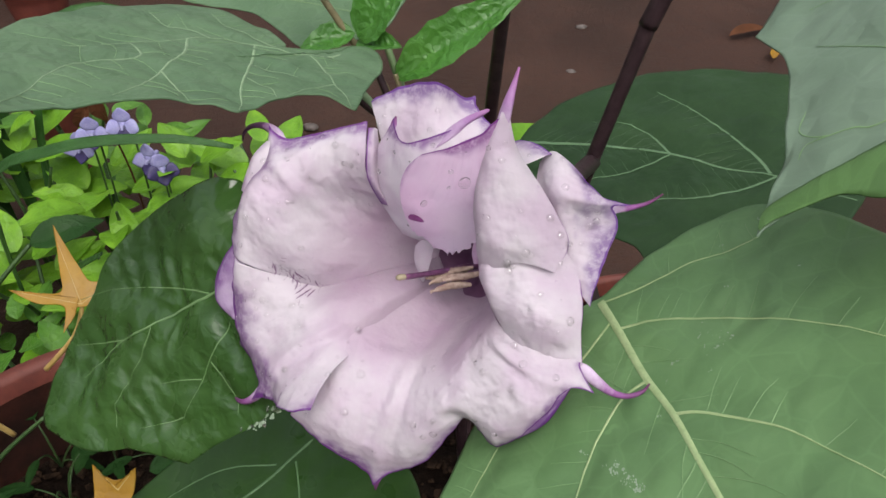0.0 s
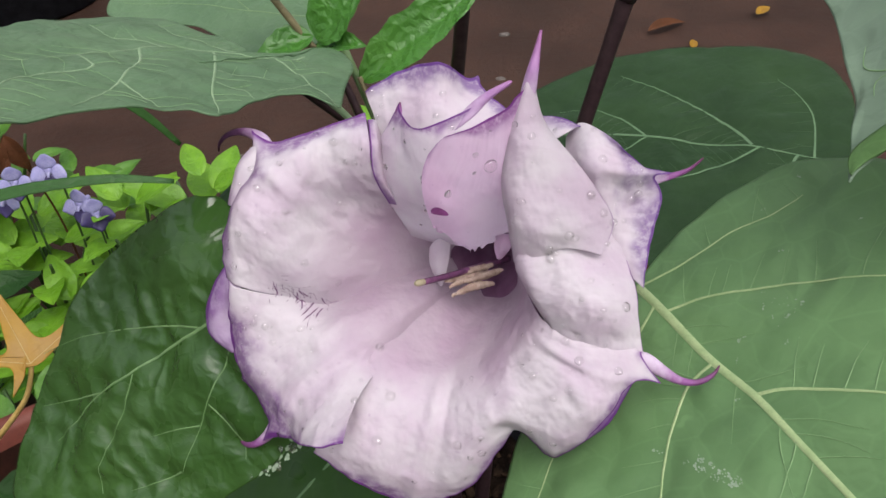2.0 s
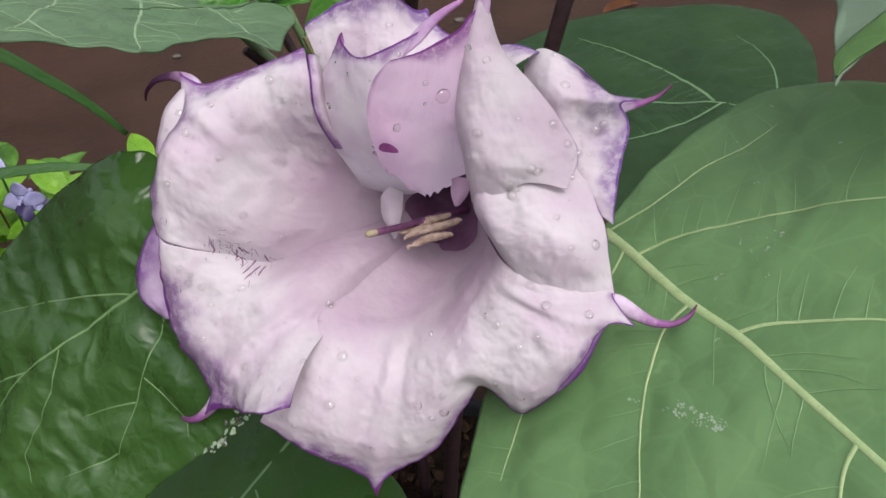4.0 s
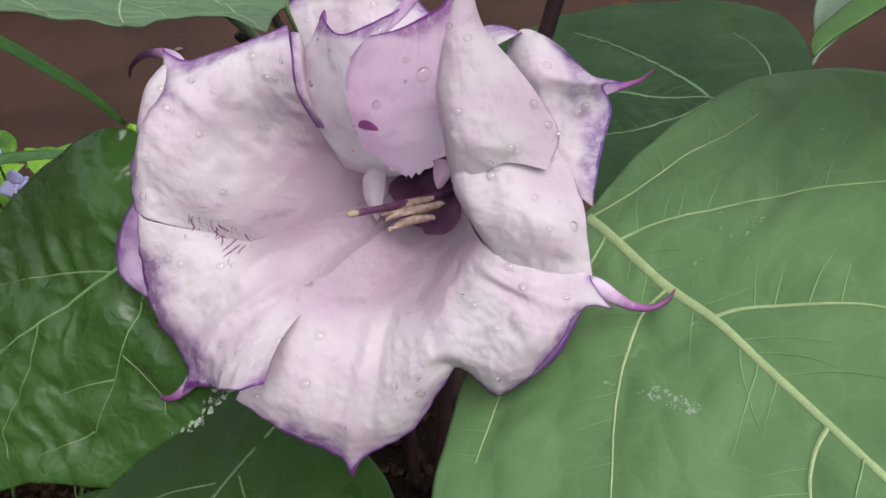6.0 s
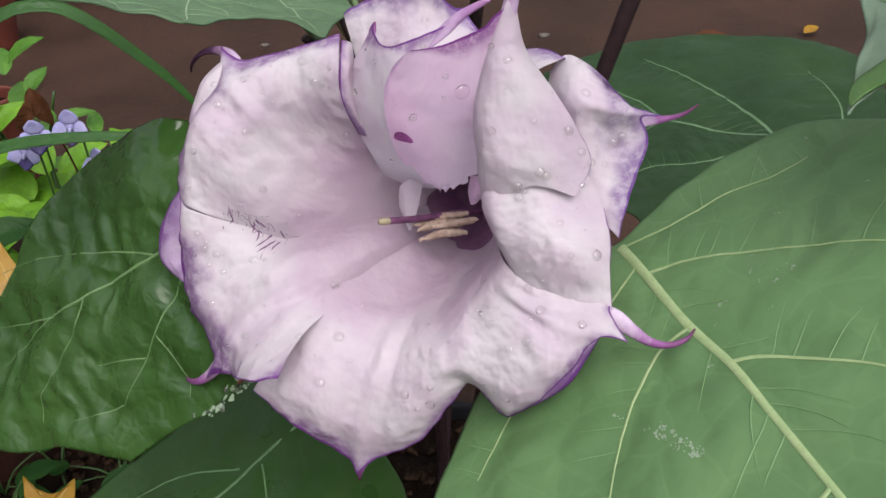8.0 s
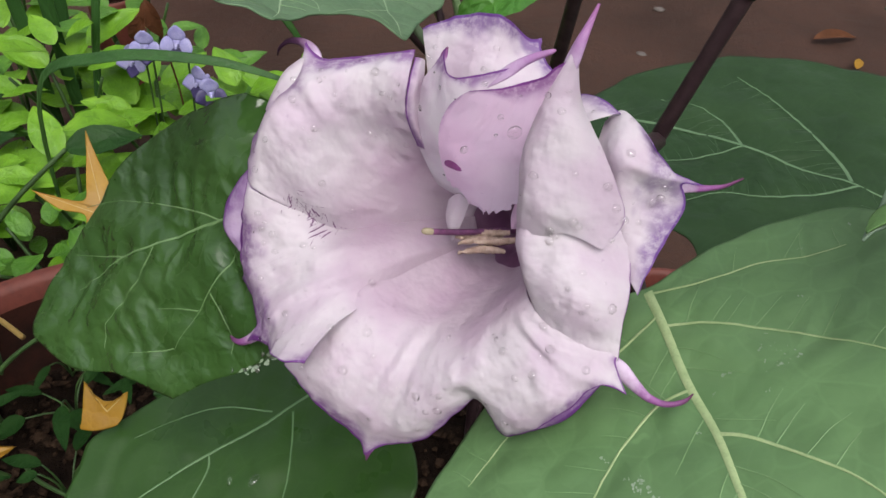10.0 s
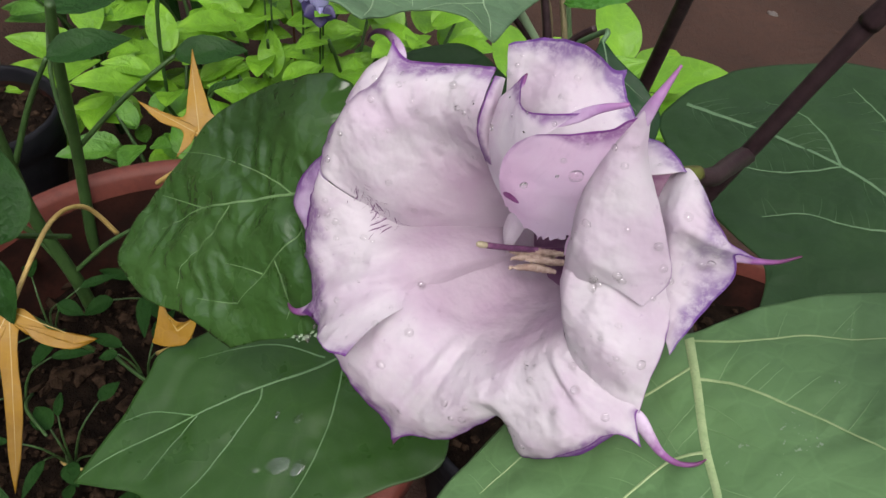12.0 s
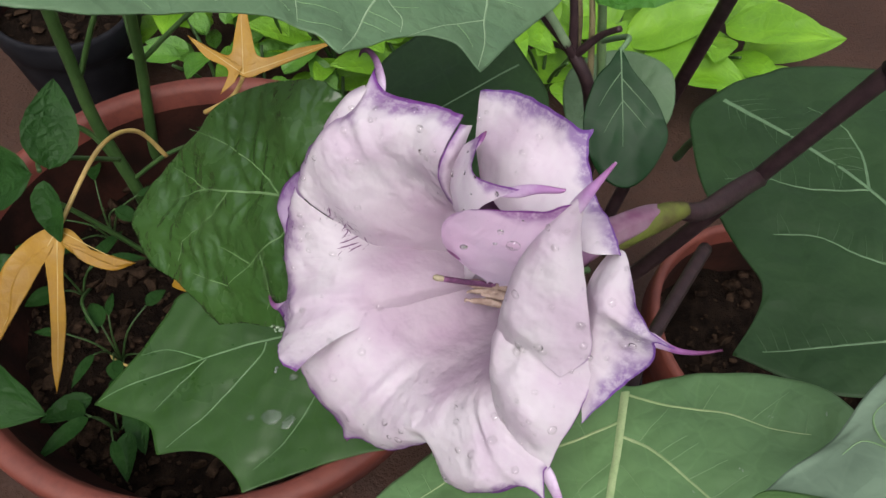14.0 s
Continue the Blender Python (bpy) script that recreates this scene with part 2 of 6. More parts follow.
# throat purple, also kept dark in colour for the hollow's shade
M_THROAT = petal_material("petal_throat", (0.30, 0.16, 0.27), (0.17, 0.07, 0.15), VIOLET, 0.01, 0.02)
M_TAIL = tail_material("petal_tail", (0.55, 0.44, 0.57), (0.24, 0.08, 0.25), (0.09, 0.018, 0.06))
M_TAIL_PALE = tail_material("petal_tail_pale", (0.52, 0.39, 0.55), (0.36, 0.19, 0.39), (0.28, 0.10, 0.26))
M_TAIL_DARK = tail_material("petal_tail_dry", (0.544, 0.425, 0.578), (0.221, 0.0935, 0.2295), (0.03, 0.010, 0.02))
M_HOLE_PATCH = plain_material("petal_hole_patch", (0.20, 0.035, 0.17), (0.30, 0.07, 0.27), 0.5, 400, 0.2, 0.0003)
M_STEM = plain_material("stem_dark_purple", (0.02218, 0.01232, 0.01478), (0.04189, 0.02464, 0.0271), 0.42, 160, 0.4, 0.0006, spec=0.2)
M_SPRIG_STEM = plain_material("stem_brown_green", (0.13, 0.11, 0.055), (0.20, 0.17, 0.09), 0.5, 160, 0.4, 0.0006)
M_STALK = plain_material("stalk_green", (0.02211, 0.05202, 0.0117), (0.03577, 0.07673, 0.01821), 0.5, 60, 0.3, 0.0008)
M_YSTALK = plain_material("stalk_tan", (0.36, 0.24, 0.07), (0.48, 0.34, 0.12), 0.5, 60, 0.3, 0.0008)
M_ANTHER = plain_material("anther_tan", (0.24, 0.155, 0.125), (0.46, 0.345, 0.285), 0.8, 420, 0.8, 0.0006)
M_STYLE = plain_material("style_purple", (0.07, 0.02, 0.06), (0.15, 0.05, 0.12), 0.5, 400, 0.3, 0.0004)
M_STIGMA = plain_material("stigma_cream", (0.238, 0.189, 0.119), (0.322, 0.28, 0.189), 0.6, 500, 0.4, 0.0004)
M_CALYX = plain_material("calyx_green", (0.09, 0.105, 0.022), (0.05, 0.04, 0.016), 0.5, 120, 0.3, 0.0006, spec=0.15)
# inner pot wall, darkened in colour for the shade inside
M_POT_SHADED = plain_material("terracotta_shaded_inside", (0.0096, 0.0042, 0.003), (0.027, 0.009, 0.006), 0.8, 25, 0.5, 0.003, spec=0.1)
M_POT = plain_material("terracotta", (0.0935, 0.02125, 0.01445), (0.136, 0.03315, 0.02125), 0.62, 22, 0.3, 0.002)
M_BLACKPOT = plain_material("black_plastic", (0.009, 0.009, 0.011), (0.016, 0.016, 0.019), 0.4, 30, 0.15, 0.001, spec=0.04)
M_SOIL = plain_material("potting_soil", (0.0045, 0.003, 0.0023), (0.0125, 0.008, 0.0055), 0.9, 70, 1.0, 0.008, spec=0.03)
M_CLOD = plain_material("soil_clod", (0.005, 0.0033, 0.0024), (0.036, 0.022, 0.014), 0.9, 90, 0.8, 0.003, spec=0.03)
M_BLUE = plain_material("petal_blue", (0.2502, 0.2394, 0.4723), (0.3482, 0.3373, 0.5299), 0.5, 90, 0.2, 0.001, through_share=0.2)
M_INK = plain_material("petal_ink", (0.025, 0.02, 0.07), (0.05, 0.035, 0.12), 0.45, 90, 0.2, 0.001)
M_HAIR = plain_material("scar_purple", (0.10, 0.03, 0.10), (0.17, 0.06, 0.16), 0.6, 500, 0.3, 0.0002)
# colour of dried residue, also painted on as glints of water films
M_RESIDUE_GLINT = plain_material("pale_residue_glint", (0.18, 0.26, 0.16), (0.28, 0.35, 0.26), 0.30, 300, 0.3, 0.0003)
M_PEBBLE = plain_material("pebble", (0.054, 0.042, 0.036), (0.102, 0.084, 0.075), 0.6, 90, 0.4, 0.001)


def ground_material():
    m = Mat("wet_earth", 0.6, spec=0.10)
    v = m.coords()
    a, b, c = m.noise(v, 3.2, 6), m.noise(v, 38, 6, 0.65), m.noise(v, 260, 4)
    col = m.mix(m.range(a, 0.32, 0.68), (0.031, 0.0160, 0.0115), (0.051, 0.0272, 0.0200))
    col = m.mix(m.math("MULTIPLY", m.range(b, 0.42, 0.72), 0.45), col, (0.030, 0.020, 0.017))
    col = m.mix(m.math("MULTIPLY", m.range(c, 0.60, 0.75), 0.35), col, (0.085, 0.064, 0.056))
    m.colour(col)
    m.put(m.range(a, 0.3, 0.7, 0.50, 0.80), m.p.inputs["Roughness"])
    m.bump(m.math("ADD", b, m.math("MULTIPLY", c, 0.4)), 0.6, 0.012)
    return m.m


def water_material():
    """Clear water: it lets most light pass to what lies under it, bends some, and shines at its rim."""
    m = Mat("water", 0.02, spec=0.5)
    m.p.inputs["Transmission Weight"].default_value = 1.0
    m.p.inputs["IOR"].default_value = 1.45
    clear = m.n.new("ShaderNodeBsdfTransparent")
    shine = m.n.new("ShaderNodeBsdfGlossy")
    shine.inputs["Roughness"].default_value = 0.03
    rim = m.n.new("ShaderNodeFresnel")
    rim.inputs["IOR"].default_value = 1.5
    body, whole = m.n.new("ShaderNodeMixShader"), m.n.new("ShaderNodeMixShader")
    body.inputs[0].default_value = 0.42
    m.put(clear.outputs[0], body.inputs[1])
    m.put(m.p.outputs[0], body.inputs[2])
    m.put(rim.outputs[0], whole.inputs[0])
    m.put(body.outputs[0], whole.inputs[1])
    m.put(shine.outputs[0], whole.inputs[2])
    m.put(whole.outputs[0], m.n["Material Output"].inputs["Surface"])
    return m.m


M_GROUND, M_WATER = ground_material(), water_material()


# ---- building blocks ----
def thing(name, at, label, category, group="", kind=""):
    ob = new(name)
    ob.empty_display_size = 0.01
    ob.location = at
    return tagged(ob, label, category, group, kind)


def origin_of(ob):
    o = Vector((0, 0, 0))
    while ob is not None:
        o += ob.location
        ob = ob.parent
    return o


def part(name, bm, material, parent=None, label="", smooth=True):
    """Links a bmesh, in world places, as one mesh object under a thing or a part."""
    me = bpy.data.meshes.new(name)
    if parent is not None:
        bmesh.ops.translate(bm, verts=bm.verts, vec=-origin_of(parent))
    bm.to_mesh(me)
    bm.free()
    me.materials.append(material)
    if smooth:
        me.shade_smooth()
    ob = new(name, me)
    ob.parent = parent
    if label:
        ob["label"] = label
    return ob


def spline(points, u, closed=False):
    """A smooth curve through points (any dimension) at u in 0..1."""
    n = len(points)
    pts = points
    if closed:
        x = (u % 1.0) * n
        i = int(x) % n
        f = x - int(x)
        p0, p1, p2, p3 = (pts[(i + k) % n] for k in (-1, 0, 1, 2))
    else:
        x = min(max(u, 0.0), 1.0) * (n - 1)
        i = min(int(x), n - 2)
        f = x - i
        p0, p1, p2, p3 = pts[max(i - 1, 0)], pts[i], pts[i + 1], pts[min(i + 2, n - 1)]
    f2, f3 = f * f, f * f * f
    w = (-0.5 * f3 + f2 - 0.5 * f, 1.5 * f3 - 2.5 * f2 + 1, -1.5 * f3 + 2 * f2 + 0.5 * f, 0.5 * f3 - 0.5 * f2)
    if isinstance(p1, (int, float)):
        return w[0] * p0 + w[1] * p1 + w[2] * p2 + w[3] * p3
    return tuple(w[0] * a + w[1] * b + w[2] * c + w[3] * d for a, b, c, d in zip(p0, p1, p2, p3))


def smooth(x, a, b):
    x = min(max((x - a) / (b - a), 0.0), 1.0)
    return x * x * (3 - 2 * x)


def tube_into(bm, pts, radii, sides=8, steps=20, cap=True):
    """A swept round rod through pts, added to bm."""
    path = [Vector(spline(pts, k / steps)) for k in range(steps + 1)]
    rad = [spline(radii, k / steps) if len(radii) > 1 else radii[0] for k in range(steps + 1)]
    rings = []
    side = None
    for k, c in enumerate(path):
        d = (path[min(k + 1, steps)] - path[max(k - 1, 0)]).normalized()
        if side is None:
            side = d.orthogonal().normalized()
        side = (side - d * side.dot(d)).normalized()
        up = d.cross(side)
        rings.append([bm.verts.new(c + (side * math.cos(a) + up * math.sin(a)) * max(rad[k], 1e-5)) for a in (2 * math.pi * i / sides for i in range(sides))])
    lay = bm.loops.layers.uv.verify()
    for k, (r0, r1) in enumerate(zip(rings, rings[1:])):
        for i in range(sides):
            f = bm.faces.new((r0[i], r0[(i + 1) % sides], r1[(i + 1) % sides], r1[i]))
            for lp, (a, b) in zip(f.loops, ((i, k), (i + 1, k), (i + 1, k + 1), (i, k + 1))):
                lp[lay].uv = (a / sides, b / steps)
    if cap:
        bm.faces.new(rings[0][::-1])
        bm.faces.new(rings[-1])


def rod(name, pts, radii, material, parent, label="", sides=8, steps=20):
    bm = bmesh.new()
    tube_into(bm, pts, radii, sides, steps)
    return part(name, bm, material, parent, label)


def grid_into(bm, place, nu, nv, uv=None):
    """A sheet of nu x nv cells; place(q, s) gives the point for q, s in 0..1."""
    vs = [[bm.verts.new(place(i / nu, j / nv)) for i in range(nu + 1)] for j in range(nv + 1)]
    lay = bm.loops.layers.uv.verify()
    for j in range(nv):
        for i in range(nu):
            f = bm.faces.new((vs[j][i], vs[j][i + 1], vs[j + 1][i + 1], vs[j + 1][i]))
            for lp, (a, b) in zip(f.loops, ((i, j), (i + 1, j), (i + 1, j + 1), (i, j + 1))):
                lp[lay].uv = uv(a / nu, b / nv) if uv else (a / nu, b / nv)


def thicken(ob, t, offset=0.0):
    md = ob.modifiers.new("thickness", "SOLIDIFY")
    md.thickness, md.offset = t, offset
    return ob


def lathe_into(bm, centre, profile, sides=64):
    """A turned body: profile is (radius, height) from inside to outside."""
    rings = [[bm.verts.new((centre[0] + r * math.cos(a), centre[1] + r * math.sin(a), centre[2] + z)) for a in (2 * math.pi * i / sides for i in range(sides))] for r, z in profile]
    for r0, r1 in zip(rings, rings[1:]):
        for i in range(sides):
            bm.faces.new((r0[i], r0[(i + 1) % sides], r1[(i + 1) % sides], r1[i]))


# ---- ground ----
def ground_sheet():
    bm = bmesh.new()
    marks = [-60, -20, -6, -3] + [-2 + 0.05 * i for i in range(101)] + [4, 8, 20, 60]
    vs = [[bm.verts.new((x, y, 0.012 * noise.noise((x * 2.1, y * 2.1, 0)) + 0.004 * noise.noise((x * 9, y * 9, 3)))) for x in marks] for y in marks]
    for j in range(len(marks) - 1):
        for i in range(len(marks) - 1):
            bm.faces.new((vs[j][i], vs[j][i + 1], vs[j + 1][i + 1], vs[j + 1][i]))
    tagged(part("ground", bm, M_GROUND), "damp brown trodden earth ground with small stones", "ground", kind="structure")


ground_sheet()


# walls out of view, added to hold back low sky light
def unseen_walls():
    mat = plain_material("weathered_plaster", (0.16, 0.14, 0.125), (0.26, 0.235, 0.21), 0.85, 3, 0.5, 0.01)
    for k, (x0, y0, x1, y1) in enumerate(((-4.0, -5.15, 5.0, -5.0), (-4.15, -5.15, -4.0, 7.2), (5.0, -5.15, 5.15, 7.2), (-4.0, 7.05, 5.0, 7.2))):
        bm = bmesh.new()
        bmesh.ops.create_cube(bm, size=1.0)
        for v in bm.verts:
            v.co = Vector(((x0 + x1) / 2 + v.co.x * (x1 - x0), (y0 + y1) / 2 + v.co.y * (y1 - y0), 1.3 + v.co.z * 2.62))
        tagged(part("wall_" + ("south", "west", "east", "north")[k], bm, mat, smooth=False), "plain plaster wall, added unseen to cut low sky light", "wall", kind="structure")


unseen_walls()


# ---- datura leaves ----
class LeafPlane:
    """A leaf's own plane: x along the midrib, y to its side, in millimetres."""

    def __init__(self, base, along, normal, bend=0.0, cup=0.0, droop=0.0, rough=0.6, seed=0, veins=(), back=None, dip=0.0, pucker=0.35, quilt=0.3):
        self.pucker, self.quilt, self.fine = pucker, quilt, None
        self.b, n = Vector(base), Vector(normal).normalized()
        x = Vector(along)
        self.x = (x - n * x.dot(n)).normalized()
        self.n, self.y = n, n.cross(self.x)
        self.bend, self.cup, self.back, self.dip, self.rough, self.seed, self.veins = bend, cup, back, dip, rough, seed, veins
        self.segs = []
        for vn in veins:
            line = [spline(vn["pts"], k / 10) for k in range(11)]
            self.segs += [(*p, *q) for p, q in zip(line, line[1:])]
        self.segs = np.array(self.segs) if self.segs else None

    def distance(self, segs, x, y):
        a, b, c, d = segs.T
        dx, dy = c - a, d - b
        t = np.clip(((x - a) * dx + (y - b) * dy) / (dx * dx + dy * dy + 1e-9), 0, 1)
        return float(np.sqrt(np.min((x - a - t * dx) ** 2 + (y - b - t * dy) ** 2)))

    def groove(self, x, y):
        return math.exp(-((self.distance(self.segs, x, y) / 6.5) ** 2)) if self.segs is not None else 0.0

    def near_fine(self, x, y):
        return math.exp(-((self.distance(self.fine, x, y) / 3.6) ** 2))

    def at(self, x, y, lift=0.0):
        z = self.bend * x * x * 1e-3 + self.cup * y * y * 1e-3
        z += self.rough * 2.2 * noise.noise((x * 0.035 + self.seed, y * 0.035, self.seed * 1.7))
        z += self.rough * 0.9 * noise.noise((x * 0.11, y * 0.11 + self.seed, 5.0))
        z -= self.rough * 1.3 * self.groove(x, y)
        z += self.pucker * (1.5 * noise.noise((x * 0.075 + self.seed * 2, y * 0.075, 7.0)) + 0.10 * noise.noise((x * 0.22, y * 0.22, self.seed)))
        if self.fine is not None:
            z -= self.quilt * self.near_fine(x, y)
        if self.back and x < self.back[0]:  # the base turns down out of sight
            z -= self.back[1] * (self.back[0] - x) ** 2 * 1e-3
        if y > 0:
            z -= self.dip * y * y * 1e-3
        return self.b + (self.x * x + self.y * y + self.n * (z + lift)) * 0.001


def vein(*pts, w=0.8):
    return {"pts": [tuple(p) for p in pts], "w": w}


def cornered(outline, count):
    """A closed smooth outline; a point given twice is a sharp corner."""
    n = len(outline)
    spans = [i for i in range(n) if outline[i] != outline[(i + 1) % n]]
    return [spline(outline, (spans[int(k * len(spans) / count)] + (k * len(spans) / count) % 1.0) / n, True) for k in range(count)]


def within(rim, x, y):
    inside = False
    for (x0, y0), (x1, y1) in zip(rim, rim[1:] + rim[:1]):
        if (y0 > y) != (y1 > y) and x < (x1 - x0) * (y - y0) / (y1 - y0) + x0:
            inside = not inside
    return inside


def vein_strip(name, plane, vn, material, th, tree):
    """A low rounded ribbon laid on the blade."""
    bm = bmesh.new()
    steps, path = 26, []
    flat = [spline(vn["pts"], j / steps) for j in range(steps + 1)]
    for j, (x, y) in enumerate(flat):
        (x0, y0), (x1, y1) = flat[max(j - 1, 0)], flat[min(j + 1, steps)]
        ln = math.hypot(x1 - x0, y1 - y0) + 1e-9
        sx, sy = -(y1 - y0) / ln, (x1 - x0) / ln
        wd = vn["w"] * 0.42 * (1.0 - 0.75 * j / steps)
        ring = []
        for k, h in ((-1.0, -0.05), (-0.6, 0.75), (0.0, 1.0), (0.6, 0.75), (1.0, -0.05)):
            p = plane.at(x + sx * wd * k, y + sy * wd * k)
            hit = tree.ray_cast(p + plane.n * 0.006, -plane.n, 0.012)[0] or p
            ring.append(bm.verts.new(hit + plane.n * (0.00014 + h * (0.00008 + 0.00016 * wd))))
        path.append(ring)
    for r0, r1 in zip(path, path[1:]):
        for i in range(4):
            bm.faces.new((r0[i], r0[i + 1], r1[i + 1], r1[i]))
    return part(name, bm, material, th)


def fine_veins(plane, rim, cx, cy):
    """Thin cross veins that leave the larger ones at even steps, like rungs, and end before the next."""
    rng = random.Random(plane.seed)
    got = []
    lines = [np.array([(*spline(vn["pts"], k / 10), *spline(vn["pts"], (k + 1) / 10)) for k in range(10)]) for vn in plane.veins]
    for vn in plane.veins:
        line = [spline(vn["pts"], k / 40) for k in range(41)]
        length = sum(math.dist(p, q) for p, q in zip(line, line[1:]))
        own = np.array([(*p, *q) for p, q in zip(line, line[1:])])
        n = max(2, int(length / 8.0))
        main = vn is plane.veins[0]
        back = 1 if line[-1][1] > line[0][1] else -1  # rungs of a side vein stand on its side towards the leaf's base
        for j in range(2 * n if main else n):
            u = min(((j // 2 if main else j) + 0.55 + rng.uniform(-0.22, 0.22)) / n, 0.96)
            x, y = spline(vn["pts"], u)
            x2, y2 = spline(vn["pts"], u + 0.03)
            turn = (1 if j % 2 else -1) if main else back
            if sum(plane.distance(seg, x, y) < 5 for seg in lines) > 1:  # the larger ones crowd here
                continue
            a = math.atan2(y2 - y, x2 - x) + turn * (rng.uniform(0.75, 0.95) if main else rng.uniform(1.25, 1.6))
            bend, want = -turn * rng.uniform(0.0, 0.035), (rng.uniform(14, 26) if main else rng.uniform(9, 17))
            pts = [(x, y)]
            while len(pts) < want / 2:
                x, y = x + 2 * math.cos(a), y + 2 * math.sin(a)
                a += bend + rng.uniform(-0.10, 0.10)
                if not within(rim, cx + (x - cx) * 1.05, cy + (y - cy) * 1.05):
                    break
                pts.append((x, y))
                if len(pts) > 3 and plane.distance(plane.segs, x, y) < min(1.2, 0.6 * plane.distance(own, x, y)):
                    break
            if len(pts) > 4:
                got.append({"pts": pts, "w": 0.42})
    return got


def datura_leaf(outline, plane, material, vein_material, label, petiole=None, centre=(0, 0), rings=40, spokes=200, kind_name="datura_leaf", stalk_r=0.002, petiole_material=None, fine=None):
    th = thing(kind_name, plane.b, label, "leaf", "datura leaves")
    bm = bmesh.new()
    lay = bm.loops.layers.uv.verify()
    rim = cornered(outline, spokes)
    cx, cy = centre
    small = fine_veins(plane, rim, cx, cy) if fine else []
    if small:
        plane.fine = np.array([(*p, *q) for vn in small for p, q in zip(vn["pts"], vn["pts"][1:])])
    hub = bm.verts.new(plane.at(cx, cy))
    flat = {hub: (cx, cy)}
    rows = []
    for j in range(1, rings + 1):
        f = (j / rings) ** 0.8
        row = []
        for i, (x, y) in enumerate(rim):
            px, py = cx + (x - cx) * f, cy + (y - cy) * f
            v = bm.verts.new(plane.at(px, py, 0.9 * smooth(f, 0.9, 1.0) * noise.noise((i * 0.13, plane.seed, 1.0))))
            flat[v] = (px, py)
            row.append(v)
        rows.append(row)
    for i in range(spokes):
        bm.faces.new((hub, rows[0][i], rows[0][(i + 1) % spokes]))
        for r0, r1 in zip(rows, rows[1:]):
            bm.faces.new((r0[i], r1[i], r1[(i + 1) % spokes], r0[(i + 1) % spokes]))
    for f in bm.faces:
        for lp in f.loops:
            x, y = flat[lp.vert]
            lp[lay].uv = (x * 0.001 + plane.seed, y * 0.001)
    bm.normal_update()
    if sum(f.normal.dot(plane.n) for f in bm.faces) < 0:
        bmesh.ops.reverse_faces(bm, faces=bm.faces)
    tree = BVHTree.FromBMesh(bm)
    blade = part("blade", bm, material, th)
    thicken(blade, 0.0005, -1.0)
    for k, vn in enumerate(plane.veins):
        vein_strip("midrib" if k == 0 else "vein", plane, vn, vein_material, th, tree)
    for vn in small:
        if fine is not material:  # where the small veins are no paler than the blade only their furrows show
            vein_strip("vein", plane, vn, fine, th, tree)
    if petiole:
        rod("petiole", [tuple(plane.at(0, 0, -1.3 - 1000 * stalk_r))] + petiole, (stalk_r, stalk_r * 1.1, stalk_r * 1.3), petiole_material or vein_material, th)
    return th


DEWY, PLANES = {}, {}


def dewy(plane, name):
    """Keeps a leaf's plane for the rain drops that lie on it."""
    PLANES[name] = plane
    return plane


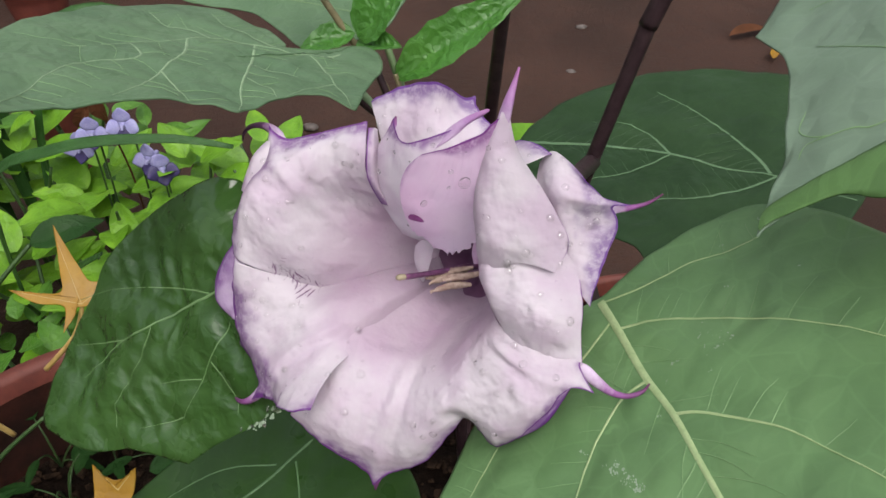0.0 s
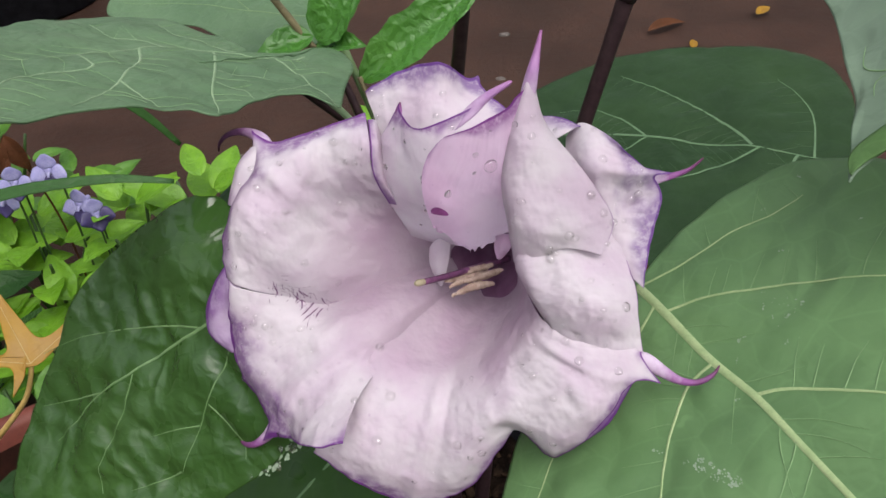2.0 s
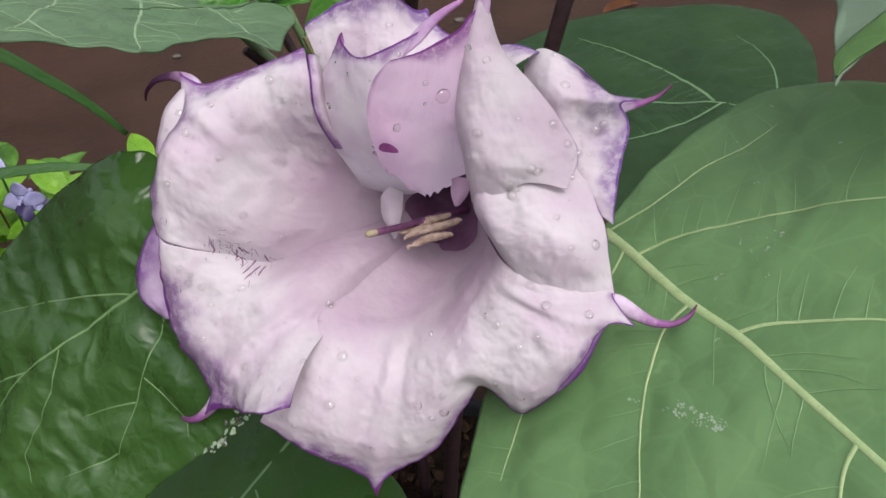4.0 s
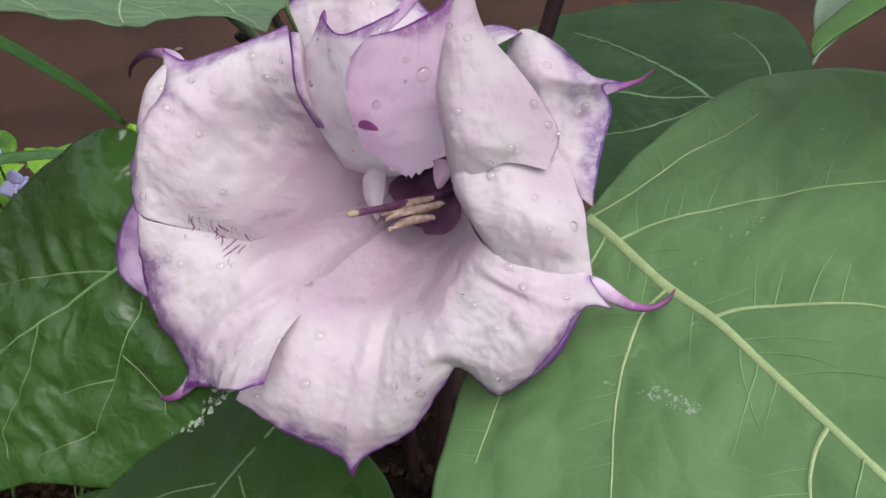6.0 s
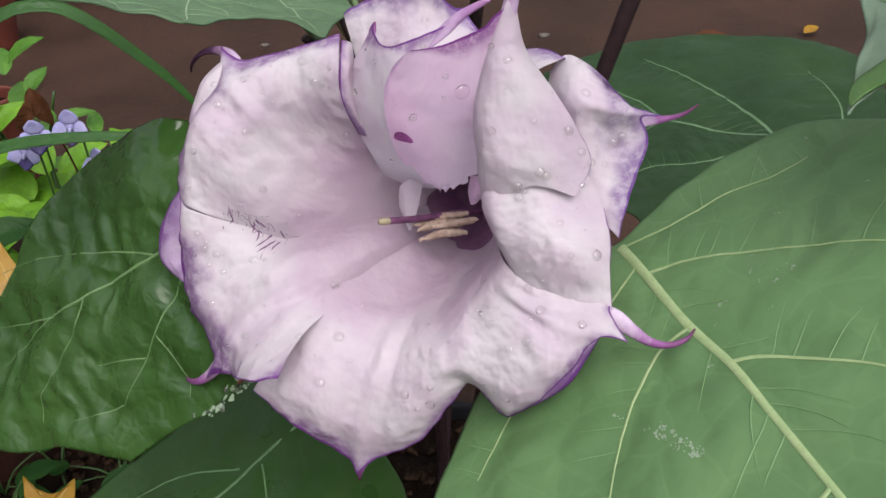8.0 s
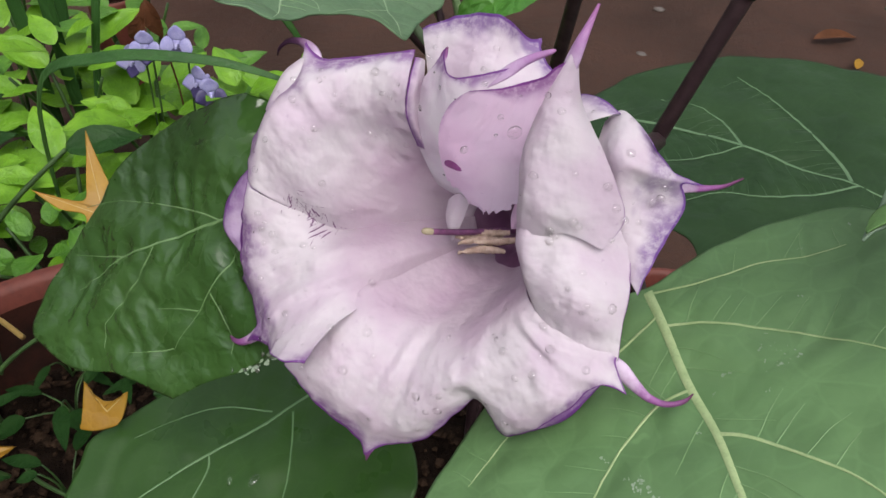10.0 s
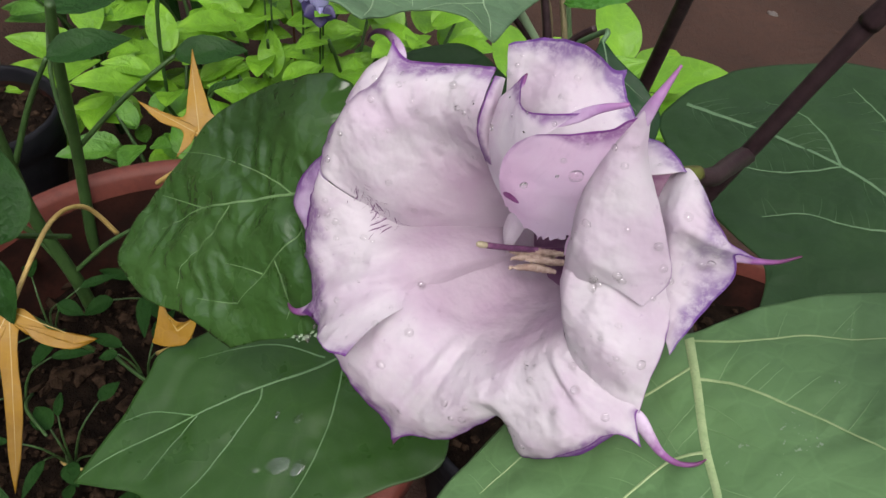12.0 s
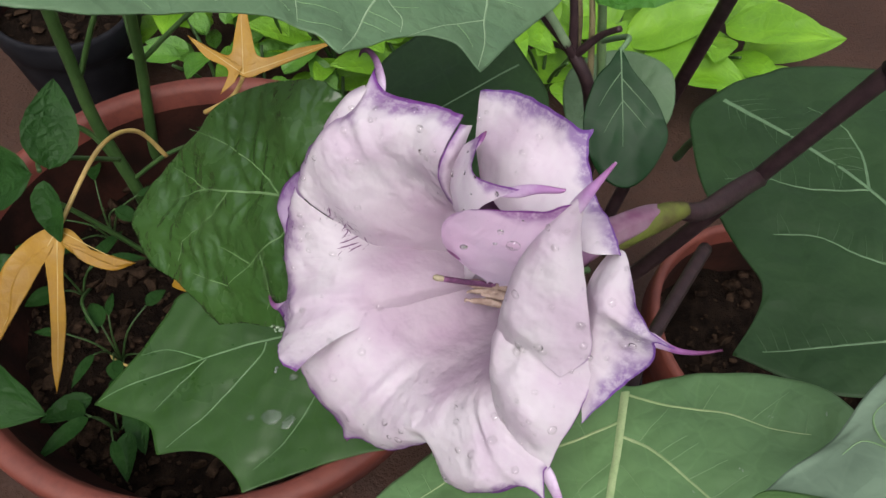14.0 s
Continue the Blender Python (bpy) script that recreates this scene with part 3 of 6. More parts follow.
def datura_leaves():
    # large leaf whose base is tucked under the flower
    p = LeafPlane((0.055, 0.187, 0.650), (0.138, -0.981, 0.137), (-0.589, 0.030, 0.808), bend=-0.2, rough=0.5, seed=1, veins=(
        vein((-3, -1.2), (13, -0.8), (35, -0.9), (54, 0.8), (73, 0.4), (110, 0), (150, 2), (185, 4), w=3.4),
        vein((13, -0.4), (17, 8.8), (26, 20), (38, 33), (58, 50), (80, 62), w=1.2),
        vein((37.5, -1.5), (37.6, -7), (40, -13), (48, -22.5), (58, -32), (73, -43), (95, -58), w=1.35),
        vein((53.7, 1.4), (58.5, 8.5), (68, 17), (78, 24.3), (104, 36), w=1.35),
        vein((90, 0), (93, -7), (99, -13), (118, -25), w=1.3),
        vein((-2, -1), (2.4, 12), (5.3, 29.5), (9.6, 41), (11.5, 51), w=1.1),
        vein((8, -1), (20, -28), (26, -48), (40, -66), w=1.2),
        vein((112, 1), (125, 14), (140, 24), w=1.2)))
    DEWY["right"] = datura_leaf([(-6, -6), (-5, 3), (-8, 14), (-9, 32), (-5, 51), (8, 64), (28, 73), (55, 76), (90, 66), (130, 50), (165, 28), (192, 4), (170, -22), (135, -48), (100, -72), (72, -88), (43, -82), (28, -71), (14, -58), (2, -40), (-4, -20)],
                dewy(p, "right"), M_RIGHT, M_VEIN, "broad matte green datura leaf with pale veins beneath the flower", [(0.057, 0.215, 0.63), (0.07, 0.30, 0.60)], (55, -4), stalk_r=0.0024, petiole_material=M_STEM, fine=M_VEIN_FINE, rings=48, spokes=240)
    # glossy puckered leaf
    p = LeafPlane((-0.0787, 0.2071, 0.6496), (-0.741, -0.095, -0.665), (-0.501, -0.581, 0.641), rough=1.1, seed=2, back=(4, 14.0), dip=5.5, pucker=0.55, quilt=1.5, veins=(
        vein((-9.9, 5.9), (8, 4), (27, -0.8), (45, -4), (58, -7), (71, -8), (88, -8), w=1.5),
        vein((-3.7, 12.2), (4.5, 15), (14.9, 18.8), (26.5, 22.9), (37.2, 27.5), (49.4, 33.1), w=0.85),
        vein((11.7, 3.4), (19.5, -4), (32.6, -14.3), (52.4, -27), (75, -37), w=0.85),
        vein((43.2, -3), (51.5, 2), (58.9, 5.9), (67.7, 9.1), (74.9, 13.3), (78.6, 20.1), w=0.7),
        vein((58.8, -7), (71, -13.7), (86, -22), w=0.8),
        vein((33.9, 25.7), (41.8, 21.3), (51, 17.1), w=0.7),
        vein((25.5, 23.4), (24.4, 30.8), (25, 38), (28.6, 43.1), w=0.7),
        vein((49.3, 32.6), (57.8, 30.1), (68.4, 26.2), w=0.7)))
    DEWY["left"] = datura_leaf([(-17.5, -15), (-17.5, -28), (-13.5, -32.5), (-7, -36.5), (22, -42.5), (44.5, -41.5), (67, -33.5), (91, -24), (110, -7.5), (111.5, 3), (111.5, 3), (95.8, 20.6), (75.9, 30.8), (65.4, 40.4), (58.5, 47.3), (58.5, 47.3), (43.9, 47.3), (23.7, 50.1), (3.7, 48.3), (-12.4, 46.5), (-17.1, 31.7), (-17.5, 9)],
                dewy(p, "left"), M_LEFT, M_VEIN_FAINT, "glossy dark green puckered datura leaf with a torn silvery edge", [(-0.065, 0.25, 0.61), (-0.02, 0.33, 0.52)], (30, 0), rings=56, spokes=240, fine=M_LEFT)
    # lower leaf with pointed corners
    p = LeafPlane((-0.098, 0.214, 0.496), (-0.711, -0.623, -0.327), (-0.203, -0.264, 0.943), rough=0.7, seed=3, quilt=0.5, veins=(
        vein((-60, 2), (-20, 0.4), (2, -2), (24, -4.5), (48, -4.5), (72, -5), (95, -4), (111, -0.5), w=1.8),
        vein((12.8, -2.5), (17, 4), (30, 13), (47, 24), (61, 31), (74, 37), w=1.2),
        vein((-22, -3), (-4, -19.8), (15, -29), (39, -34), w=1.1),
        vein((-30, 4), (-17, 25), (-3, 41), (13, 54), (30, 62), w=1.1),
        vein((47, -3.5), (64, 5), (80, 15), w=0.9),
        vein((49, -5), (68, -17), (84, -19), w=0.9)))
    DEWY["lower"] = datura_leaf([(-70, -25), (-40, -39), (-14, -41), (8, -45), (42, -47), (58, -46), (68, -36), (84, -22), (114, 0), (114, 0), (98, 11), (83, 22), (80, 39), (80, 39), (64, 42), (49, 49), (40, 62), (37, 72), (37, 72), (25, 71), (-2, 71), (-26, 72), (-52, 74), (-63, 62), (-68, 46), (-74, 20)],
                dewy(p, "lower"), M_LOWER, M_VEIN_LEFT, "mid green datura leaf with pointed corners above the pot rim", [(-0.03, 0.30, 0.47), (0.03, 0.38, 0.44)], (-5, 12), fine=M_LOWER)
    # leaf held level above
    p = LeafPlane((-0.067, 0.316, 0.686), (-0.453, -0.837, 0.308), (0.27, 0.20, 0.942), rough=0.7, seed=4, pucker=0.6, quilt=0.6, veins=(
        vein((-26, 8.5), (0, 6), (6, -3.5), (15, -12), (27, -19.5), (43, -20), (67, -19), (102, -17), w=1.5),
        vein((-2, 9), (5.6, 22), (18.4, 36.7), (27.3, 48.6), (38, 59), w=1.3),
        vein((13, -9.7), (32, 5.3), (53.5, 20.6), (66, 29.6), (77, 40), (86, 46.5), w=1.4),
        vein((42.3, -20), (59, -5.3), (83, 8.6), (100.7, 18.4), (117, 24.4), w=1.3),
        vein((83, 8.7), (87, 18), (91, 26), (94, 33), w=1.0),
        vein((4.4, -5.5), (3.6, -18.5), (4.8, -34), (-3, -50), w=1.2),
        vein((29.3, -20), (28.8, -31), (36, -39.5), (31, -54), w=1.1),
        vein((72.8, -18), (80, -5), (101, -5.8), (122, 3.6), (136, 12.4), (151, 22), w=1.0),
        vein((56.7, 24), (56, 35), (60, 41), w=0.8),
        vein((37.7, 11), (31.3, 20), (28, 26), w=0.7),
        vein((19, 37.5), (38, 39.5), (58, 43), w=0.7)))
    datura_leaf([(-2, -3), (-6, -9), (-15, -32), (-10, -54), (11, -62), (48, -59), (72, -52), (100, -40), (130, -22), (160, 0), (175, 20), (160, 28), (145, 29), (129, 28), (105, 31), (93, 38), (88, 48), (88, 48), (76, 45), (56, 43), (44, 48), (38, 61), (38, 61), (15, 50), (-8, 40), (-30, 30), (-50, 14), (-48, 4), (-26, 5)],
                p, M_UPPER, M_VEIN_PALE, "grey-green datura leaf held level with pale veins", [(-0.055, 0.345, 0.665), (-0.028, 0.366, 0.62)], (40, 2), fine=M_VEIN_FINE)
    # leaf hanging close at the side
    p = LeafPlane((0.111, 0.187, 0.745), (-0.557, -0.713, -0.426), (-0.639, 0.04, 0.768), rough=0.5, seed=5, cup=0.6, veins=(
        vein((-10, 40), (20, 30), (33.6, 14.8), (34.7, 9.3), (37.1, 4.2), (39.8, -1), (44.8, -0.5), w=0.9),
        vein((37.1, 4.2), (36.8, -0.7), (34.2, -5.1), (27.4, -6.2), w=0.7),
        vein((-30, 8), (-22, -8), (-16, -24), w=0.6),
        vein((20, 30), (8, 10), (2, -14), w=0.7)))
    side = datura_leaf([(-7, -37), (-7, -37), (4, -23), (16, -16), (29, -11), (44, -5), (58, -2), (69, 0), (69, 0), (64.5, 2.8), (60, 7.6), (56, 14), (55.5, 22), (54, 34), (46, 58), (10, 78), (-40, 72), (-78, 44), (-84, 0), (-60, -28), (-30, -36)],
                p, M_SIDE, M_VEIN_FINE, "datura leaf with a long drooping point, grey sky sheen in colour", [(0.17, 0.25, 0.80), (0.15, 0.33, 0.80)], (-5, 8))
    bm = bmesh.new()  # its lower flank, turned over along a fold

    def flank(q, s):
        x0, y0 = spline([(67.5, 0.3), (61, -0.6), (53.1, 6.5), (48.2, 11.2), (42.1, 16.5), (30, 28), (14, 42)], q)
        x1, y1 = spline([(67.8, 0.6), (64.6, 3.2), (61, 8.4), (57, 14.4), (56.5, 18), (57, 27), (50, 48)], q)
        return p.at(x0 + (x1 - x0) * s, y0 + (y1 - y0) * s, 0.6 + 0.5 * math.sin(math.pi * s) * smooth(q, 0.0, 0.4))
    grid_into(bm, flank, 40, 10, lambda q, s: (0.07 * q, 0.01 * s))
    thicken(part("turned_flank", bm, M_FLANK, side, "bright green turned-over edge"), 0.0004)
    # broad leaf behind
    p = LeafPlane((0.105, 0.418, 0.581), (0.819, -0.56, 0.125), (-0.229, -0.12, 0.966), rough=0.7, seed=6, quilt=0.7, veins=(
        vein((-50, -14), (-28, -9), (10, -2), (41, 0), (75, -2.6), (100, -3.3), (130, -8), (146, -10), w=3.0),
        vein((100, -2.5), (89, 10.5), (62, 30.5), (36, 46), (10, 57), w=2.4),
        vein((40, 0.5), (24, 13), (4, 20), (-19, 17.5), w=1.8),
        vein((104, -4), (92, -16), (68, -32), (48, -40), (34, -56), w=2.0),
        vein((124, -7), (114, -40), (94, -80), (80, -105), w=2.0),
        vein((41, -1), (24, -22), (6, -36), (-6, -52), w=1.4),
        vein((132, -8), (126, 30), (104, 62), w=1.6)))
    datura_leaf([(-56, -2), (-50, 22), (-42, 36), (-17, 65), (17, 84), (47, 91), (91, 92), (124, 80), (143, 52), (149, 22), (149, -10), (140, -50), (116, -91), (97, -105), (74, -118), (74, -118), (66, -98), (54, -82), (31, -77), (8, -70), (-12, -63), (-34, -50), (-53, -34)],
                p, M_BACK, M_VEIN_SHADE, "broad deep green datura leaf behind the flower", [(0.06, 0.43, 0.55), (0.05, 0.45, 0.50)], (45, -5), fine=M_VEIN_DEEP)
    # far pale leaf
    p = LeafPlane((-0.040, 0.428, 0.666), (-0.997, 0.076, 0.024), (0.0, -0.301, 0.954), rough=0.5, seed=7, veins=(
        vein((-10, 12), (25, 5), (70, -5), (110, -9), w=1.4),
        vein((10, 8), (2, -12), (-1, -40), w=1.2),
        vein((40, 2), (60, -24), (70, -50), w=1.0)))
    datura_leaf([(-10, 20), (-20, -10), (-34, -30), (-30, -60), (0, -80), (50, -84), (90, -65), (112, -30), (118, -5), (112, 5), (93, 10), (67, 15), (50, 28), (33, 42), (10, 34)],
                p, M_UPPER, M_VEIN_DARK, "pale grey-green datura leaf further back", [(-0.03, 0.41, 0.64), (-0.01, 0.40, 0.58)], (35, -20))


datura_leaves()

# ---- flower ----
F_C = Vector((-0.003, 0.182, 0.666))
F_W = Vector((-0.3817, -0.7333, 0.5626)).normalized()
F_U = Vector((0.8870, -0.4617, 0.0)).normalized()
F_V = F_W.cross(F_U)


def fl(u, v, w):
    """A place in the flower: right, up and forward of its mouth, in millimetres."""
    return F_C + (F_U * u + F_V * v + F_W * w) * 0.001


def axis_shift(w):
    """The tube bends upwards behind the mouth."""
    k = smooth(w, -30.0, -95.0)
    return -6.0 * smooth(w, -5, -50) + 7.0 * k, 3.0 * smooth(w, -5, -50) + 33.0 * k


def crinkle(p, amp, seed):
    a = noise.noise((p[0] * 0.07 + seed, p[1] * 0.07, p[2] * 0.07)) + 0.5 * noise.noise((p[0] * 0.17, p[1] * 0.17 + seed, p[2] * 0.17))
    ridge = 0.5 - abs(noise.noise((p[0] * 0.11 + seed * 3, p[1] * 0.11, p[2] * 0.08)))  # soft puckers between sharp little valleys
    return amp * (a + 0.75 * ridge + 0.28 * noise.noise((p[0] * 0.42, p[1] * 0.42, seed)) + 0.14 * noise.noise((p[0] * 0.9, p[1] * 0.9, seed)))


SHELL = {"verts": [], "faces": [], "owner": []}


def patch_petal(rows, seed=0, amp=0.6, peaks=(), ribs=(), ragged=0.5, pleat=0.3, hem=0.0):
    """A sheet through a few guide places, given row by row from the throat to the margin; peaks are (q, offset, width) of its points, ribs are (q, height, width) of its raised veins."""
    def place(q, s):
        p = Vector(spline([spline(r, q) for r in rows], s))
        k = crinkle(p, amp, seed) * smooth(s, 0.0, 0.15)
        k += (0.55 * noise.noise((q * 34, s * 3.0, seed + 2.0)) + 0.35 * noise.noise((q * 12 + s * 5, s * 9.0, seed + 7.0))) * pleat * smooth(s, 0.35, 0.7)
        for at, height, wd in ribs:
            k += height * (math.exp(-(((q - at) / wd) ** 2)) - 0.35 * math.exp(-(((abs(q - at) - 2.2 * wd) / wd) ** 2))) * smooth(s, 0.25, 0.5)
        for at, off, wd in peaks:
            p += Vector(off) * math.exp(-abs(q - at) / wd) * smooth(s, 0.82, 1.0) ** 1.5
        m = smooth(s, 0.85, 1.0) * ragged  # uneven margin
        if hem:  # scalloped inner edge
            d = hem * (1.0 - smooth(s, 0.0, 0.10))
            p += Vector((0.5 * math.sin(q * 43 + 2 * math.sin(q * 17)), abs(math.sin(q * 24 + 1.4 * math.sin(q * 11))), 0.5 * math.sin(q * 31))) * d
        p += Vector((noise.noise((p.x * 0.22, p.y * 0.22, seed)), noise.noise((p.x * 0.22, p.y * 0.22, seed + 9.0)), 1.3 * noise.noise((p.x * 0.3, p.y * 0.3, seed + 5.0)))) * m
        return (p.x, p.y, p.z + k)
    return place


def petal(name, place, material, flower, tails=(), nu=78, nv=72, label="", flip=None, thick=0.00028):
    bm = bmesh.new()
    grid_into(bm, lambda q, s: fl(*place(q, s)), nu, nv, flip)
    n = len(SHELL["verts"])
    bm.verts.index_update()
    SHELL["verts"] += [v.co.copy() for v in bm.verts]
    SHELL["faces"] += [tuple(n + v.index for v in f.verts) for f in bm.faces]
    ob = part(name, bm, material, flower, label)
    SHELL["owner"] += [ob] * (nu * nv)
    if thick:
        thicken(ob, thick)
    for pts, radii, mat in tails:
        tail_on(ob, pts, radii, mat)
    return ob


def tail_on(ob, pts, radii, mat):
    """A petal's drawn-out point: flat where it leaves the margin, round and thin at its end."""
    bm = bmesh.new()
    steps, sides = 30, 10
    path = [fl(*spline(pts, k / steps)) for k in range(steps + 1)]
    rings = []
    for k, c in enumerate(path):
        d = (path[min(k + 1, steps)] - path[max(k - 1, 0)]).normalized()
        side = d.cross(F_W).normalized()
        up = side.cross(d)
        r = max(spline(radii, k / steps), 0.12) * 0.001
        flat = 0.14 + 0.66 * smooth(k / steps, 0.15, 0.75)
        rings.append([bm.verts.new(c + side * r * math.cos(a) + up * r * flat * math.sin(a) - up * 0.25 * r * (1 - flat) * math.cos(a) ** 2) for a in (2 * math.pi * i / sides for i in range(sides))])
    lay = bm.loops.layers.uv.verify()
    for k, (r0, r1) in enumerate(zip(rings, rings[1:])):
        for i in range(sides):
            f = bm.faces.new((r0[i], r0[(i + 1) % sides], r1[(i + 1) % sides], r1[i]))
            for lp, b in zip(f.loops, (k, k, k + 1, k + 1)):
                lp[lay].uv = (i / sides, b / steps)
    bm.faces.new(rings[-1])
    part("tail", bm, mat, ob)


def trumpet_flower():
    base = fl(2, 38, -92)
    flower = thing("datura_flower", base, "double white trumpet flower with violet margins and curled tails, rain-wet", "flower")
    # narrow tube behind the mouth
    bm = bmesh.new()

    def tube(q, s):
        r, w = spline([(3.4, -98), (4.6, -84), (5.4, -66), (9, -48), (15, -37), (21, -31), (27, -26)], s)
        du, dv = axis_shift(w)
        r *= 1 + 0.05 * math.cos(q * 10 * math.pi)
        return fl(r * math.cos(2 * math.pi * q) + du, r * math.sin(2 * math.pi * q) + dv + 2 * s, w)
    grid_into(bm, tube, 60, 40)
    thicken(part("tube", bm, M_TUBE, flower, "pale tube with pink-violet stripes"), 0.0003)
    # lining sheet whose dark purple also paints in the hollow's shade
    bm = bmesh.new()
    grid_into(bm, lambda q, s: tube(q, 0.36 + 0.62 * s) + F_W * 0.0012, 60, 24)
    part("throat", bm, M_THROAT, flower, "purple-tinted throat of the flower")
    # outer lobe with the dark curled tail
    petal("petal", patch_petal([
        [(-15, 2, -37), (-15, 5, -37), (-13, 8, -38), (-10, 11, -38), (-6, 13, -38)],
        [(-36, -13.5, -11.5), (-35, -6, -10), (-33, 3, -12), (-30, 10, -13), (-25, 15, -12)],
        [(-45, -17.5, -4), (-45.5, -7, 4.5), (-43, 8, 0), (-37, 15.5, -3), (-27, 18, -5)],
        [(-53, -15.5, 5), (-56, -1, 14), (-51, 15, 11), (-42, 23, 7), (-29.5, 25.5, 5)],
        [(-62, -13.8, 12.3), (-65, 4, 16.5), (-60, 20, 14), (-44, 32, 8.5), (-30.5, 34.5, 8.5)],
        [(-68, -12, 11.5), (-71.5, 3, 11), (-66.5, 24.5, 6.5), (-50.5, 36, 1.5), (-36.5, 42.5, 1)]], 1, 0.9, peaks=((0.52, (-6, 7, -3), 0.030),), ribs=((0.52, 1.0, 0.035),)), M_PETAL_SIDE, flower,
        [([(-63, 23.5, 4), (-66.5, 28.3, 3), (-70.8, 31.0, 1.6), (-78.5, 32, -2), (-86, 30.7, -5.5), (-90.6, 27.6, -8), (-91.6, 24.8, -9.5)], (1.0, 2.2, 1.9, 1.3, 0.9, 0.6, 0.25), M_TAIL_DARK)], nu=100, nv=90)
    petal("fold", patch_petal([
        [(-27, 17.5, -4.8), (-24.6, 17.5, -5.2), (-24, 17, -8)],
        [(-29.2, 25, 5.0), (-27.2, 24.5, 3.2), (-27.2, 24, 0)],
        [(-30.3, 34, 8.6), (-28.9, 34, 6.3), (-29.3, 34, 2)],
        [(-34.5, 40.5, 3.2), (-33.7, 41, 1), (-34.0, 41, -2)]], 17, 0.2, ragged=0.1), M_FOLD_PALE, flower, nu=24, nv=40, flip=lambda q, s: (0.5, 1.0 - 0.7 * q))
    petal("fold", patch_petal([
        [(-63, 24.5, 8), (-66, 27.5, 8.5), (-70, 27, 6), (-70, 25, 3)],
        [(-64, 18, 12.5), (-69, 20.5, 11.5), (-73, 20.5, 7), (-72, 19, 3)],
        [(-66, 9, 14), (-70.5, 9.5, 12), (-73.5, 9, 7), (-72, 8, 3)]], 14, 0.4), M_FOLD_PALE, flower, nu=30, nv=30, flip=lambda q, s: (s, min(1.0, 0.45 + 0.7 * q)))
    # lower side lobe whose free edge lifts over the next
    petal("petal", patch_petal([
        [(-14.5, 2, -37), (-12, 0, -35), (-10, -2, -34), (-9, -3, -36), (-7.5, -4, -39)],
        [(-35, -11, -14), (-27, -15, -3), (-21, -18, -1.5), (-18.5, -20, -3.6), (-16, -21, -9)],
        [(-44, -15.5, -7), (-38, -22, 4), (-29, -27, 6), (-23.5, -29.5, 5.2), (-19, -29, 0.4)],
        [(-54, -15, 7), (-47, -27, 6.5), (-37, -35, 9), (-26, -38, 14), (-19.5, -36.5, 13.5)],
        [(-62, -14, 13.3), (-57, -36, 8), (-44, -46, 9.5), (-28, -45, 20), (-18.5, -41, 20.5)],
        [(-65, -13.5, 14.8), (-65, -38, 4.5), (-48, -55, 4), (-26.5, -49.5, 25.5), (-16.8, -45.5, 26.5)]], 2, 0.7, peaks=((0.5, (-5, -6, -2.5), 0.026), (0.0, (0, 1.5, 1), 0.03)), ribs=((0.5, 1.3, 0.05),)), M_PETAL_LEFT, flower,
        [([(-46.5, -51, 2), (-50.5, -56.3, 2), (-53.3, -60.4, 1.2), (-57.3, -64, 0), (-62, -65.5, -2), (-65.6, -63.8, -3.3)], (1.0, 2.0, 1.6, 1.1, 0.7, 0.25), M_TAIL)], nu=100, nv=90)
    # lowest and right-hand lobes in one sheet, notched between
    low = [
        [(-9.5, -3, -36), (-6, -6, -37), (-2, -7, -40), (2, -6.5, -40), (5, -5, -40)],
        [(-19.5, -21.5, -2.6), (-12.5, -23.5, -6.5), (-3, -23, -15), (4, -21.5, -12), (11, -18.5, -8)],
        [(-23, -30.5, 4.2), (-13, -33, 5), (-1, -31, -1), (7, -30, 2), (15, -27, 5)],
        [(-26, -41, 9), (-13, -43, 10.5), (0, -42, 5.5), (9, -41, 7.5), (18, -34, 9.5)],
        [(-29, -51, 13), (-14, -54, 12.5), (-1.5, -57, 5), (11, -52, 5.5), (22, -36.5, 6.5)],
        [(-31, -56, 12.5), (-17, -63, 8), (-2, -67.5, -1), (13, -58, -1), (23.5, -39.5, 2.5)]]
    side = [
        [(7, -3, -40), (8, -1, -40), (8.5, 1, -38), (9, 4, -36)],
        [(16, -14, -5), (19, -10.5, -3), (21, -7, -2), (22, -4, -1)],
        [(21, -21, 6), (25, -16, 6.5), (28, -11.5, 6), (29, -7.5, 5)],
        [(29, -28, 10), (35, -20, 10.5), (38.5, -14.5, 8.5), (37, -9.5, 6.5)],
        [(33.5, -36, 8.5), (42.5, -26, 11), (46.5, -14.5, 7), (45, -8, 4.5)],
        [(35, -43, 1), (46, -29.5, 7), (51.5, -14, 5.5), (52.5, -9, 2.5)]]
    petal("petal", patch_petal([a + b for a, b in zip(low, side)], 3, 0.8, peaks=((0.25, (-0.3, -6.5, -3), 0.018), (0.89, (7, -3.2, -2.5), 0.022), (0.5, (-0.5, 2.0, 0), 0.02)), ribs=((0.25, 1.5, 0.022), (0.86, 1.0, 0.025)), pleat=0.45), M_PETAL_LOW, flower,
        [([(-1.8, -65, -3), (-2, -69.5, -2.8), (-2.2, -72.5, -3.6), (-2.4, -76, -5.4)], (1.0, 1.7, 1.1, 0.3), M_TAIL),
         ([(48, -11, 1.5), (53.5, -11.6, 1.8), (58.6, -13.6, 1.0), (63.2, -15.0, 0.5), (67.6, -14.6, -0.6), (70.9, -12.2, -1.7), (72.2, -9.3, -2.3)], (1.0, 2.2, 1.7, 1.1, 0.8, 0.6, 0.2), M_TAIL)], nu=190, nv=100)
